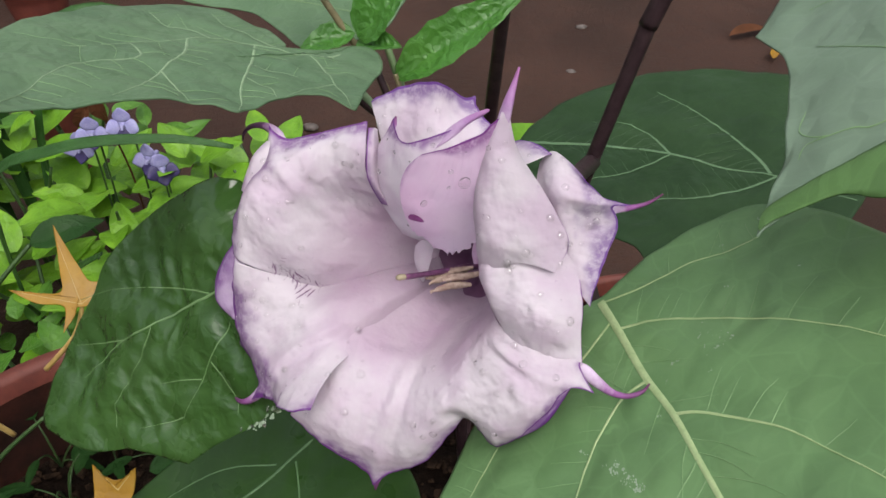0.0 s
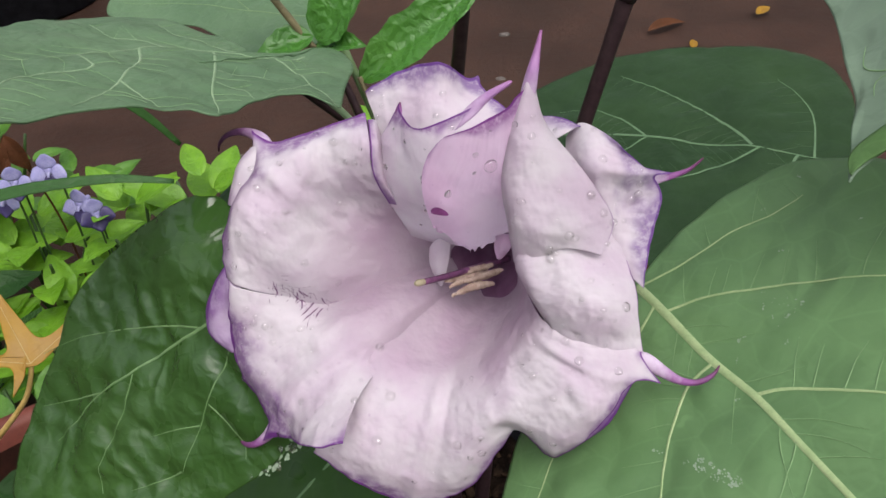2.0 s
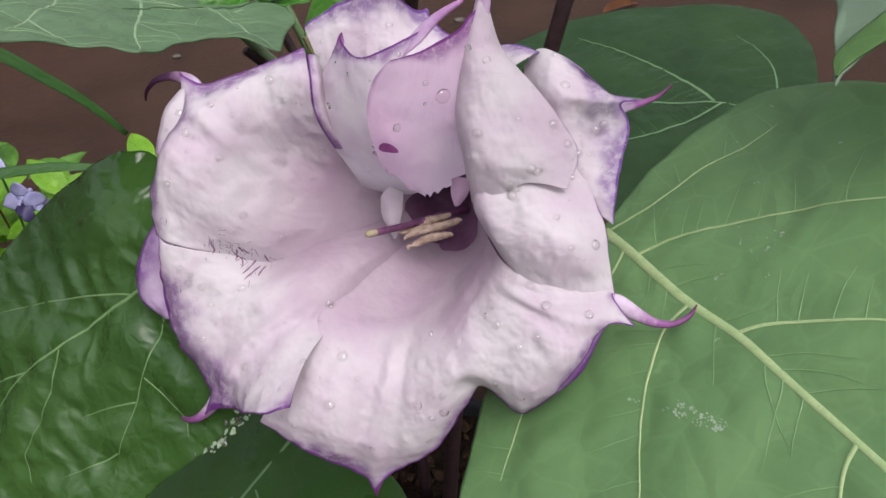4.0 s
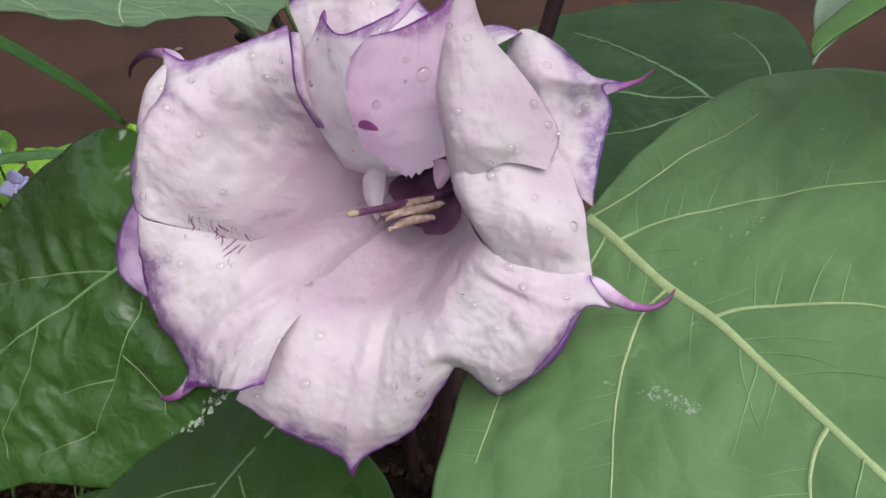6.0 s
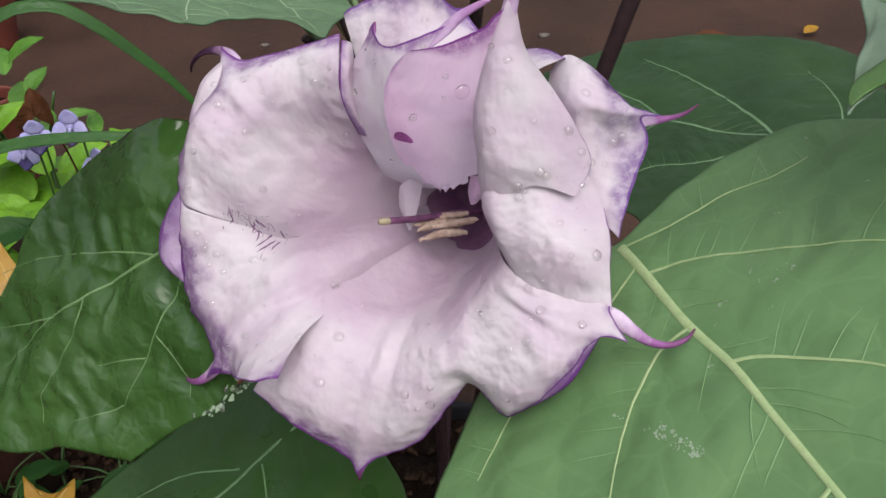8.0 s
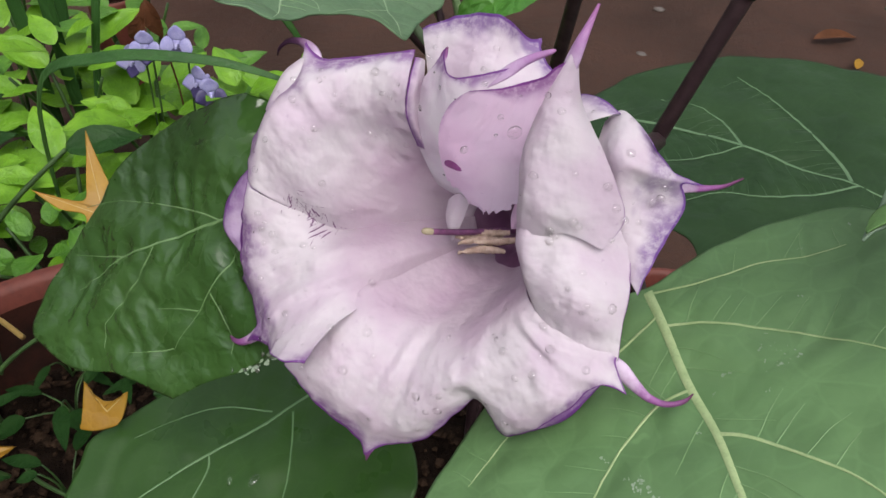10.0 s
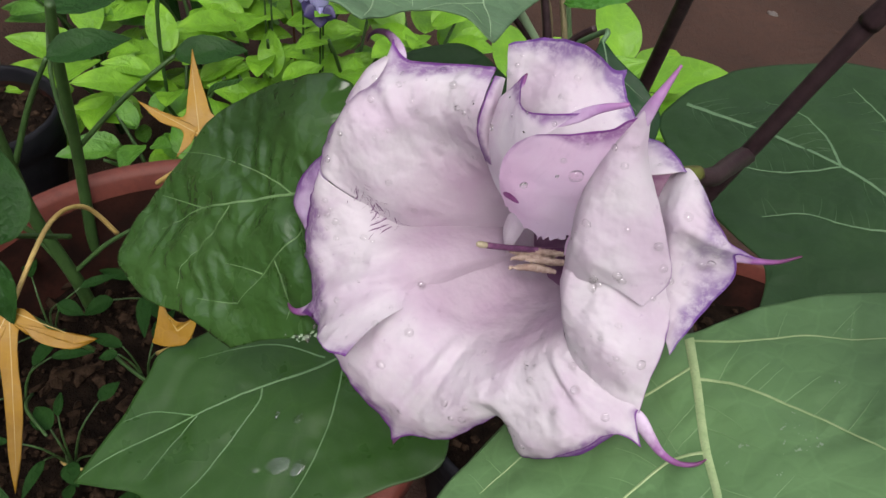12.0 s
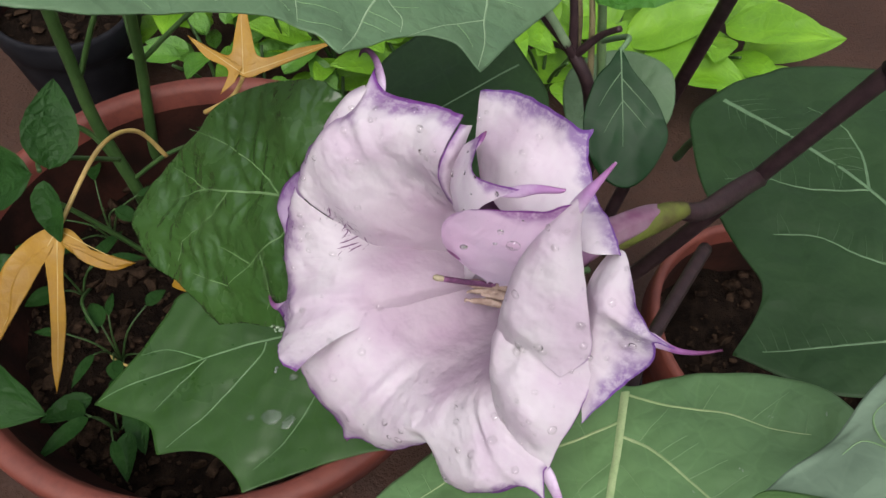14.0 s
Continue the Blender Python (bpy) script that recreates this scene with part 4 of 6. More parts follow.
    # back petal and the right-hand petal behind
    petal("petal", patch_petal([
        [(-27, 26, -14), (-21, 26, -12), (-13, 27, -8), (-4, 29, -4), (4, 31, -3), (11, 35, -2), (17, 40.5, 1)],
        [(-33, 35, -9), (-25, 37, -8), (-15, 40, -6), (-6, 42, -7), (4, 41, -6), (12, 42, -2.5), (20.5, 42.5, 2)],
        [(-37.5, 44, -6), (-29, 48, -6), (-17.5, 52, -6), (-9.5, 51, -12), (5, 45.5, -11), (14, 46, -4.5), (23.5, 45, 0.8)],
        [(-40.5, 49.5, -5), (-31, 56.5, -5), (-18, 60.5, -4), (-12, 58, -17), (6, 49, -14), (16.5, 49.5, -6.5), (25.7, 47.3, -1.2)]], 6, 0.6, peaks=((0.52, (-0.3, 4, -4), 0.015),)), M_PETAL_EDGE, flower, nu=120)
    petal("petal", patch_petal([
        [(22, 44, -5), (24, 36, -2), (28, 26, -4), (32, 16, -5), (36, 8, -7)],
        [(25.5, 48, -2.5), (31, 38, 4.5), (35, 28, 1), (39, 19, -2), (41, 9, -4)],
        [(31.5, 46.5, 1), (37, 37.5, 3.5), (41.5, 29, -3.5), (44, 20, -3.5), (46, 9, -2)],
        [(38.5, 42.5, 3), (44.5, 37.5, -1), (50, 32.5, -5), (49.5, 19, -4), (50, 7, 1)]], 5, 0.6, peaks=((0.27, (7, 1.5, -5.5), 0.035),), ribs=((0.30, 0.8, 0.05),)), M_PETAL_DEEP, flower,
        [([(42, 34.6, -4), (46, 35.8, -5), (49.4, 36.8, -6.5), (52.7, 38.3, -8), (55.9, 40.6, -11.5), (58.8, 44.3, -15)], (1.0, 1.8, 1.2, 0.8, 0.55, 0.25), M_TAIL)])
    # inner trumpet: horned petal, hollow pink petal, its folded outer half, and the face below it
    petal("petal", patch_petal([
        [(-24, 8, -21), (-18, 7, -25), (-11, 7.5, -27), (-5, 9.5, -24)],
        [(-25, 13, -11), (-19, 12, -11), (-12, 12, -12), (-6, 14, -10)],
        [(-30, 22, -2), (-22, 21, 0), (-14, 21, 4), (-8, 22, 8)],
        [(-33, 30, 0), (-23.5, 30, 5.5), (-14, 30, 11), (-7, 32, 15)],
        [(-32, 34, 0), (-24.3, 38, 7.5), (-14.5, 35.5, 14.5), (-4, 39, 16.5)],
        [(-30, 38, 0), (-24, 43.5, 7), (-14, 39, 16), (0, 46, 16.5)]], 7, 0.5, peaks=((0.33, (-0.3, 2.5, 0), 0.05),), ragged=0.2), M_PETAL_HORN_LIT, flower, thick=0, tails=
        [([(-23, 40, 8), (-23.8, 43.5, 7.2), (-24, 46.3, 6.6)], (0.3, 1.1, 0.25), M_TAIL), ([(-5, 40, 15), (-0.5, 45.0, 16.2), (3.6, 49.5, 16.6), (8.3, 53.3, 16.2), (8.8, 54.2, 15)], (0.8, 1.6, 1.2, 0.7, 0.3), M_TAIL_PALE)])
    cup = petal("petal", patch_petal([
        [(-8, 13, 7), (-4, 8.5, -4), (0, 7, -9.5), (5, 11, -10), (10, 15, -9)],
        [(-7.8, 18, 16), (-3, 16.5, 12), (2, 16, 3), (6.5, 19, -2), (12, 21, -1)],
        [(-7.8, 25, 23.5), (-3.5, 24, 19), (2, 24, 11), (7, 26, 6.5), (13, 28, 5)],
        [(-6, 31.5, 27.5), (-1, 32, 21.5), (4, 32.5, 15.5), (8.5, 35, 11.5), (13, 38, 10)],
        [(-2.5, 37, 27), (0.5, 39.5, 22), (4.5, 43, 18.5), (8.5, 46.5, 16), (12.6, 53, 14.2)]], 8, 0.7, ragged=0.3, hem=1.3), M_PETAL_PINK, flower, label="pink-tinged inner petal with a small dark hole", thick=0)
    petal("petal", patch_petal([
        [(11, 50, 12), (12.4, 54, 14), (13.3, 56, 14.5), (14.5, 54.5, 13.6), (16, 50, 11)],
        [(9.5, 46, 10.5), (10.8, 46, 13.4), (13, 46, 14.2), (16, 46, 12), (19, 44.5, 8)],
        [(8.5, 36, 6), (10, 36, 11.5), (14, 36.5, 14), (21, 37.5, 12.5), (27.5, 37, 6.5)],
        [(8.5, 28, 3), (10, 28, 10), (15.5, 27.5, 14), (25, 27.5, 12), (34, 30.5, 5)],
        [(11.5, 18, 1), (13, 18, 9), (18, 18, 13.5), (28, 18.5, 11.5), (39.5, 23, 3.5)],
        [(15, 8, 2), (16, 8, 5.5), (20, 8, 7.6), (28.5, 14, 10.6), (38.2, 14, 6)]], 9, 0.8, ragged=0.3, pleat=0.1), M_PETAL_FRONT, flower,
        [([(12.4, 47, 11.5), (13.2, 52, 13.2), (13.9, 57.5, 14.9), (14.1, 62, 14.9), (14.3, 67.8, 14.9)], (1.0, 2.0, 1.6, 1.0, 0.35), M_TAIL_PALE)], nu=90, nv=90, flip=lambda q, s: (s, 0.985 * q))
    petal("petal", patch_petal([
        [(28.5, -9.5, 0.5), (22.5, -3.5, -1), (18, 1, -6), (15, 6, -8), (15, 13, -6)],
        [(32.5, -11.5, 4.5), (26.5, -3.5, 7.5), (21.5, 2, 8), (17.5, 7.5, 8), (17.5, 14, 9)],
        [(40.5, -12.2, 5), (37, -2, 10), (33, 4, 11), (29, 11, 9.5), (27, 17, 8)],
        [(47.5, -11.5, 4), (45, -1, 8.5), (42, 5, 8), (38, 12, 4), (36, 20, 1)],
        [(53, -10, 2.0), (50.5, -2, 3), (48.5, 5, 1), (45, 12, -3), (41, 20, -5)]], 10, 0.9, ragged=0.3, pleat=0.1), M_PETAL_FACE, flower)
    # folded margins that turn back
    petal("fold", patch_petal([
        [(-64, -8, 10), (-68, -9, 10), (-72, -10, 8), (-72, -10, 3)],
        [(-65, -15, 8), (-71, -16, 9), (-76, -17, 6), (-76, -17, 1)],
        [(-66, -23, 6), (-73, -24, 7.5), (-78, -25, 5), (-78, -25, 0)],
        [(-66, -30, 5), (-72, -31, 6), (-76, -32, 4), (-75, -32, 0)],
        [(-64, -35, 4), (-67, -36, 4), (-69, -36, 3), (-69, -36, 1)]], 11, 0.5), M_FOLD, flower, nu=30, nv=30, flip=lambda q, s: (s, min(1.0, 0.40 + 0.95 * q)))
    petal("fold", patch_petal([
        [(38, -37, 3), (40.5, -38.5, 0), (40, -37, -3)],
        [(43, -30, 4), (47, -31, 1), (47, -29, -4)],
        [(47, -23, 5), (50, -23, 2), (49.5, -22, -3)],
        [(50, -17, 5), (52, -16.5, 3), (51.5, -16, 0)]], 12, 0.4), M_FOLD, flower, nu=24, nv=24, flip=lambda q, s: (s, min(1.0, 0.5 + 0.9 * q)))
    # small frills in the mouth
    for k, rows in enumerate((
        [[(5, 6.5, -19), (5.8, 6, -18), (6.6, 6.5, -19)], [(4, 9.5, -18), (6.5, 9, -16), (9, 10, -17)], [(3.5, 14, -18), (6.5, 14, -16), (9.5, 14, -17)]],
        [[(-12.2, -5.4, -20), (-11.6, -5.8, -20), (-11, -5.4, -20)], [(-15.3, 0.5, -17.5), (-12.5, 0, -16.3), (-9.6, 2, -17.5)], [(-15.8, 6, -15.5), (-13.2, 9, -15), (-9.6, 8, -16.5)]])):
        petal("frill", patch_petal(rows, 15 + k, 0.3), (M_PETAL_PINK, M_PETAL)[k], flower, nu=20, nv=20, flip=lambda q, s: (q, 0.5))
    # style and anthers
    rod("style", [tuple(fl(*p)) for p in ((-13.2, -4, -8), (-8, -1.5, -17), (-1, 2.5, -30), (3, 5, -44))], (0.0010, 0.0010, 0.0011, 0.0012), M_STYLE, flower)
    rod("stigma", [tuple(fl(*p)) for p in ((-15.0, -4.8, -5.2), (-14.4, -4.5, -6.2), (-12.8, -3.8, -8.8))], (0.0006, 0.0011, 0.0009), M_STIGMA, flower, steps=8)
    for k, (a, b) in enumerate((((-9.5, -4, -17), (0, 1, -29)), ((-6, -7.5, -16), (3.5, -2.5, -27)), ((-9.5, -2, -18), (1.5, 3, -30)), ((-7.5, -5, -16.5), (2, 0, -28)), ((-4, -3, -19), (5, 2, -30)))):
        m = tuple((x + y) / 2 for x, y in zip(a, b))
        bm = bmesh.new()
        tube_into(bm, [tuple(fl(*p)) for p in (a, (m[0] + 0.5 * (k % 3 - 1), m[1] + 0.9 * (k % 2), m[2]), b)], (0.0004, 0.0011, 0.0012, 0.0006), 10, 26)
        for v in bm.verts:
            c = v.co * 1000
            v.co += Vector((noise.noise(c * 0.9), noise.noise(c * 0.9 + Vector((9, 0, 0))), noise.noise(c * 0.9 + Vector((0, 9, 0))))) * 0.0005
        part("anther", bm, M_ANTHER, flower, "ragged tan anther")
    # calyx and stalk behind
    rod("calyx", [tuple(fl(*p)) for p in ((-1, 19, -70), (0.5, 28, -79), (3, 38, -93), (5, 43, -100))], (0.0056, 0.0056, 0.0048, 0.0028), M_CALYX, flower, "ribbed dull yellow-green calyx", 10)
    rod("pedicel", [tuple(fl(4, 41, -98)), (0.058, 0.285, 0.637), (0.070, 0.318, 0.622), (0.079, 0.341, 0.612)], (0.0034, 0.0040, 0.0046, 0.0048), M_STEM, flower)
    return flower, cup


flower, cup = trumpet_flower()
PETALS = BVHTree.FromPolygons(SHELL["verts"], SHELL["faces"])


def on_petal(u, v):
    """The frontmost place on the flower at u, v, with its normal and its petal."""
    hit, nrm, i, _ = PETALS.ray_cast(fl(u, v, 60), -F_W)
    if hit is None:
        return None
    return hit, (nrm if nrm.dot(F_W) > 0 else -nrm), SHELL["owner"][i]


def scars():
    """Fine dark threads along the crease between two lobes, and a dark patch drawn for the hole in the pink petal."""
    rng = random.Random(3)
    for k in range(46):
        f = rng.random()
        u, v = -56 + 14 * f + rng.uniform(-1.5, 1.5), -11.5 - 6 * f * f + rng.uniform(-2.0, 3.0)
        a, pts = rng.uniform(-2.1, -1.0) if k % 5 else rng.uniform(-0.6, 0.2), []
        step = rng.uniform(0.35, 1.1) * (1.7 if k % 4 == 0 else 1.0)
        for _ in range(6):
            got = on_petal(u, v)
            if got:
                pts.append(tuple(got[0] + got[1] * 0.00005))
            a += rng.uniform(-0.30, 0.30)
            u, v = u + step * math.cos(a), v + step * math.sin(a)
        if len(pts) == 6:
            r = 0.00026 if k % 5 == 1 else 0.00013
            rod("scar", pts, (0.00004, r, 0.8 * r, r, 0.5 * r, 0.00003), M_HAIR, flower, "thin dark purple scar", 5, 14)
    # flat dark disc painted in place of the hole's shaded inside
    bm = bmesh.new()
    ring = []
    got = on_petal(-4.6, 18)
    hub = bm.verts.new(got[0] + got[1] * 0.0005)
    for i in range(16):
        a = 2 * math.pi * i / 16
        got = on_petal(-4.6 + 2.0 * math.cos(a), 18 + (1.0 + 0.5 * math.sin(a)) * math.sin(a))
        ring.append(bm.verts.new(got[0] + got[1] * 0.0004))
    for a, b in zip(ring, ring[1:] + ring[:1]):
        bm.faces.new((hub, a, b))
    part("hole_patch", bm, M_HOLE_PATCH, cup, "small dark magenta patch drawn as a hole")


scars()


# ---- stems ----
def shrub():
    th = thing("datura_shrub", (0.03, 0.43, 0.20), "datura shrub of dark purple-brown forked stems in a pot", "shrub")
    rod("stem", [(0.035, 0.40, 0.19), (0.036, 0.36, 0.36), (0.0421, 0.3464, 0.45), (0.0646, 0.343, 0.55), (0.0871, 0.3396, 0.65), (0.096, 0.338, 0.69)], (0.0062, 0.0053, 0.0046, 0.0042, 0.0038, 0.0042), M_STEM, th, sides=12, steps=36)
    rod("branch", [(0.0955, 0.338, 0.688), (0.108, 0.332, 0.735), (0.118, 0.325, 0.80)], (0.0050, 0.0042, 0.0036), M_STEM, th)
    rod("branch", [(0.0955, 0.338, 0.688), (0.112, 0.350, 0.715), (0.145, 0.37, 0.76)], (0.0046, 0.0038, 0.0034), M_STEM, th)
    rod("stem", [(0.02, 0.46, 0.19), (0.0275, 0.50, 0.38), (0.0284, 0.495, 0.45), (0.0314, 0.469, 0.55), (0.0345, 0.429, 0.65), (0.037, 0.395, 0.735), (0.04, 0.365, 0.81)], (0.0058, 0.0053, 0.0050, 0.0046, 0.0042, 0.0038, 0.0036), M_STEM, th, sides=12, steps=36)
    rod("stem", [(0.02, 0.42, 0.20), (0.006, 0.385, 0.50), (-0.008, 0.369, 0.590), (-0.024, 0.369, 0.614)], (0.005, 0.0042, 0.0036, 0.0032), M_STEM, th)
    rod("branch", [(-0.023, 0.369, 0.613), (-0.034, 0.362, 0.628), (-0.052, 0.350, 0.652)], (0.0028, 0.0022, 0.002), M_STEM, th)
    rod("branch", [(-0.024, 0.369, 0.613), (-0.030, 0.372, 0.634), (-0.040, 0.378, 0.66)], (0.0028, 0.0022, 0.002), M_STEM, th)
    rod("branch", [(-0.023, 0.369, 0.613), (-0.014, 0.369, 0.630), (-0.006, 0.366, 0.640)], (0.0024, 0.0018, 0.0016), M_STEM, th)


shrub()


def leaf_mesh(name, length, width, fold=0.25, curve=0.3, teeth=0, seed=0, tip=1.0, petiole=0.0):
    """A pointed oval blade along +x from the origin, facing +z."""
    bm = bmesh.new()
    nv, nu = 18, 8

    def place(q, s):
        b = 2 * q - 1
        wd = width * 0.5 * (math.sin(math.pi * min(s ** 0.75, 1.0)) ** (0.85 * tip)) * (1 + 0.10 * teeth * math.sin(s * 34 + seed))
        x = length * s
        z = fold * abs(b) * wd - curve * length * s * s + 0.05 * width * noise.noise((s * 4 + seed, b * 2, seed))
        return (x + petiole, b * wd, z)
    grid_into(bm, place, nu, nv, lambda q, s: (length * s + seed * 0.37, (q - 0.5) * width))
    me = bpy.data.meshes.new(name)
    bm.to_mesh(me)
    bm.free()
    me.shade_smooth()
    return me


def turned(at, along, up=(0, 0, 1), scale=1.0):
    """A pose with +x along a direction and +z near up."""
    x = Vector(along).normalized()
    u = Vector(up)
    y = u.cross(x).normalized()
    z = x.cross(y)
    m = Matrix((x, y, z)).transposed().to_4x4()
    return Matrix.Translation(at) @ m @ Matrix.Scale(scale, 4)


def blade_on(parent, me, material, m, name="leaf", label=""):
    ob = new(name, me)
    if not me.materials:
        me.materials.append(material)
    ob.parent = parent
    ob.matrix_basis = Matrix.Translation(-origin_of(parent)) @ m
    if label:
        ob["label"] = label
    return ob


# ---- sprig of young leaves ----
def sprig():
    th = thing("young_shoot", (-0.025, 0.385, 0.60), "young green shoot with small glossy toothed leaves", "shoot")
    rod("stem", [(-0.025, 0.385, 0.60), (-0.032, 0.382, 0.635), (-0.048, 0.38, 0.663), (-0.064, 0.38, 0.690), (-0.078, 0.38, 0.712)], (0.0024, 0.0022, 0.002, 0.0018, 0.0014), M_SPRIG_STEM, th)
    rod("stem", [(-0.012, 0.372, 0.60), (-0.02, 0.375, 0.628), (-0.026, 0.378, 0.645)], (0.0018, 0.0016, 0.0014), M_SPRIG_STEM, th)
    a, b, c = leaf_mesh("leaf", 0.085, 0.025, 0.55, 0.12, 0.6, 1), leaf_mesh("leaf", 0.030, 0.016, 0.5, 0.1, 0.5, 2), leaf_mesh("leaf", 0.036, 0.026, 0.4, 0.15, 0.5, 3)
    for me, at, along, up, s in (
        (a, (-0.026, 0.378, 0.642), (0.068, 0.004, 0.050), (-0.35, -0.8, 0.5), 1.0),
        (b, (-0.046, 0.378, 0.668), (-0.028, -0.006, -0.004), (0.1, -0.6, 0.8), 1.0),
        (c, (-0.045, 0.378, 0.666), (0.022, -0.004, 0.026), (-0.5, -0.7, 0.5), 1.0),
        (b, (-0.045, 0.376, 0.664), (0.022, -0.012, 0.004), (0, -0.5, 0.9), 0.9),
        (c, (-0.063, 0.379, 0.688), (0.012, 0.0, 0.026), (-0.6, -0.7, 0.3), 0.75),
        (c, (-0.066, 0.379, 0.692), (-0.020, 0.0, 0.026), (0.5, -0.7, 0.5), 0.9)):
        blade_on(th, me, M_SPRIG, turned(at, along, up, s))


sprig()


def hanging_leaf():
    p = LeafPlane((0.000, 0.340, 0.650), (0.024, -0.040, -0.032), (0.05, -0.62, 0.78), rough=0.7, seed=8, pucker=0.6, veins=(
        vein((0, 0), (14, 0.5), (30, 1), (42, 1), w=0.9),
        vein((12, 0), (20, 7), (28, 14), w=0.6), vein((10, 0), (17, -5), (24, -9), w=0.6), vein((22, 1), (29, 7), (34, 11), w=0.5), vein((22, 1), (30, -4), (36, -7), w=0.5)))
    datura_leaf([(0, 0), (6, -5), (13, -11), (30, -16), (46, -13), (56, -7), (60, 2), (56, 10), (46, 17), (36, 20), (22, 15), (9, 5)], p,
                leaf_material("leaf_wet_green", (0.004, 0.020, 0.006), (0.007, 0.030, 0.009), (0.014, 0.048, 0.016), 0.42, 60, relief=0.12, spec=0.12), M_VEIN_SHADE,
                "small wet dark green leaf hanging point down behind the flower", [(0.0, 0.352, 0.648), (-0.012, 0.369, 0.628)], (30, 1), 24, 90, stalk_r=0.0012)
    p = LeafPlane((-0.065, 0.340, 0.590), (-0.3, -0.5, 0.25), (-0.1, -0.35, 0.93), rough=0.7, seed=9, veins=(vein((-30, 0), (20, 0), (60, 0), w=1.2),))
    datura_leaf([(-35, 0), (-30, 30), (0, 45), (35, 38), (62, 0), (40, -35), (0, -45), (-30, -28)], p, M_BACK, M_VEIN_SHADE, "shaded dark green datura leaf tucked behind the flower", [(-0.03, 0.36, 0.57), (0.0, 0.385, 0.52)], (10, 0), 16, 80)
    p = LeafPlane((-0.002, 0.425, 0.560), (0.25, -0.25, -0.6), (-0.05, -0.62, 0.75), rough=0.6, seed=10, veins=(vein((-16, 0), (10, 0), (45, 2), w=1.2), vein((0, 0), (14, 12), (26, 22), w=0.8), vein((-6, 0), (8, -13), (20, -21), w=0.8)))
    datura_leaf([(-20, 0), (-14, 22), (-2, 32), (22, 30), (45, 10), (50, -8), (25, -28), (0, -32), (-14, -22)], p, M_UPPER, M_VEIN_FAINT, "grey-green datura leaf half hidden behind the stems", [(0.02, 0.42, 0.54), (0.01, 0.40, 0.52)], (14, 0), 16, 80)


hanging_leaf()


# ---- pots ----
def soil_bed(th, centre, r, z, seed, n=130):
    bm = bmesh.new()
    rings, sides = 14, 56
    rows = []
    for j in range(rings + 1):
        f = j / rings
        rows.append([bm.verts.new((centre[0] + r * f * math.cos(a), centre[1] + r * f * math.sin(a), z + 0.010 * noise.noise((f * 4 * math.cos(a), f * 4 * math.sin(a), seed)) + 0.006 * noise.noise((f * 16 * math.cos(a), f * 16 * math.sin(a), seed)))) for a in (2 * math.pi * i / sides for i in range(sides))])
    for r0, r1 in zip(rows, rows[1:]):
        for i in range(sides):
            bm.faces.new((r0[i], r1[i], r1[(i + 1) % sides], r0[(i + 1) % sides]))
    bmesh.ops.remove_doubles(bm, verts=bm.verts, dist=1e-5)
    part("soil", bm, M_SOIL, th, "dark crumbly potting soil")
    rng = random.Random(seed)
    bm = bmesh.new()
    for _ in range(n):
        a, f = rng.uniform(0, 2 * math.pi), math.sqrt(rng.random()) * 0.95
        s = 0.0016 + 0.0060 * rng.random() ** 2.5
        got = bmesh.ops.create_icosphere(bm, subdivisions=1, radius=s)
        sx, sy, tw = rng.uniform(0.6, 1.8), rng.uniform(0.6, 1.3), rng.uniform(0, 3)
        for v in got["verts"]:
            v.co = Vector((v.co.x * sx, v.co.y * sy, v.co.z * 0.7)) * (1 + 0.9 * noise.noise(v.co / s * 0.9 + Vector((a * 9, f * 9, tw))))
            v.co = Vector((v.co.x * math.cos(tw) - v.co.y * math.sin(tw), v.co.x * math.sin(tw) + v.co.y * math.cos(tw), v.co.z))
            v.co += Vector((centre[0] + r * f * math.cos(a), centre[1] + r * f * math.sin(a), z + 0.003 + 0.010 * noise.noise((f * 4 * math.cos(a), f * 4 * math.sin(a), seed))))
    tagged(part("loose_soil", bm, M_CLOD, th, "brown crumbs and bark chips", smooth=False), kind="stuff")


def flowerpot(centre, r, height, material, label, group="flower pots", soil=0.06, seed=0, n=130):
    th = thing("flower_pot", centre, label, "flower pot", group)
    bm = bmesh.new()
    h, lip = height, 0.035
    lathe_into(bm, centre, [(r * 0.905, h - 0.022), (r * 0.92, h - 0.006), (r * 0.935, h), (r * 0.985, h), (r, h - 0.006), (r, h - lip), (r * 0.965, h - lip - 0.004), (r * 0.94, h - lip - 0.02), (r * 0.74, 0.01), (r * 0.72, 0.0), (0.01, 0.0)], 72)
    part("body", bm, material, th)
    # inner wall as its own part, its shade put into the dark colour
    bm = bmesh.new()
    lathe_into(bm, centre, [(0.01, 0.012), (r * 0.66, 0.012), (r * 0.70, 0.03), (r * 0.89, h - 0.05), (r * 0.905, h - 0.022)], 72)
    part("inner_wall", bm, M_POT_SHADED, th, "inside of the pot with its shade painted dark")
    soil_bed(th, centre, r * 0.90, centre[2] + h - soil, seed, n)
    return th


flowerpot((-0.285, 0.350, 0.0), 0.245, 0.25, M_POT, "large terracotta pot with dark soil and weedy stalks", soil=0.11, seed=3, n=1500)
flowerpot((0.225, 0.555, 0.0), 0.130, 0.25, M_POT, "terracotta pot half hidden beneath the datura leaves", soil=0.07, seed=4)
flowerpot((0.03, 0.43, 0.0), 0.10, 0.21, M_BLACKPOT, "dark plastic pot that holds the datura plant", soil=0.02, seed=5)


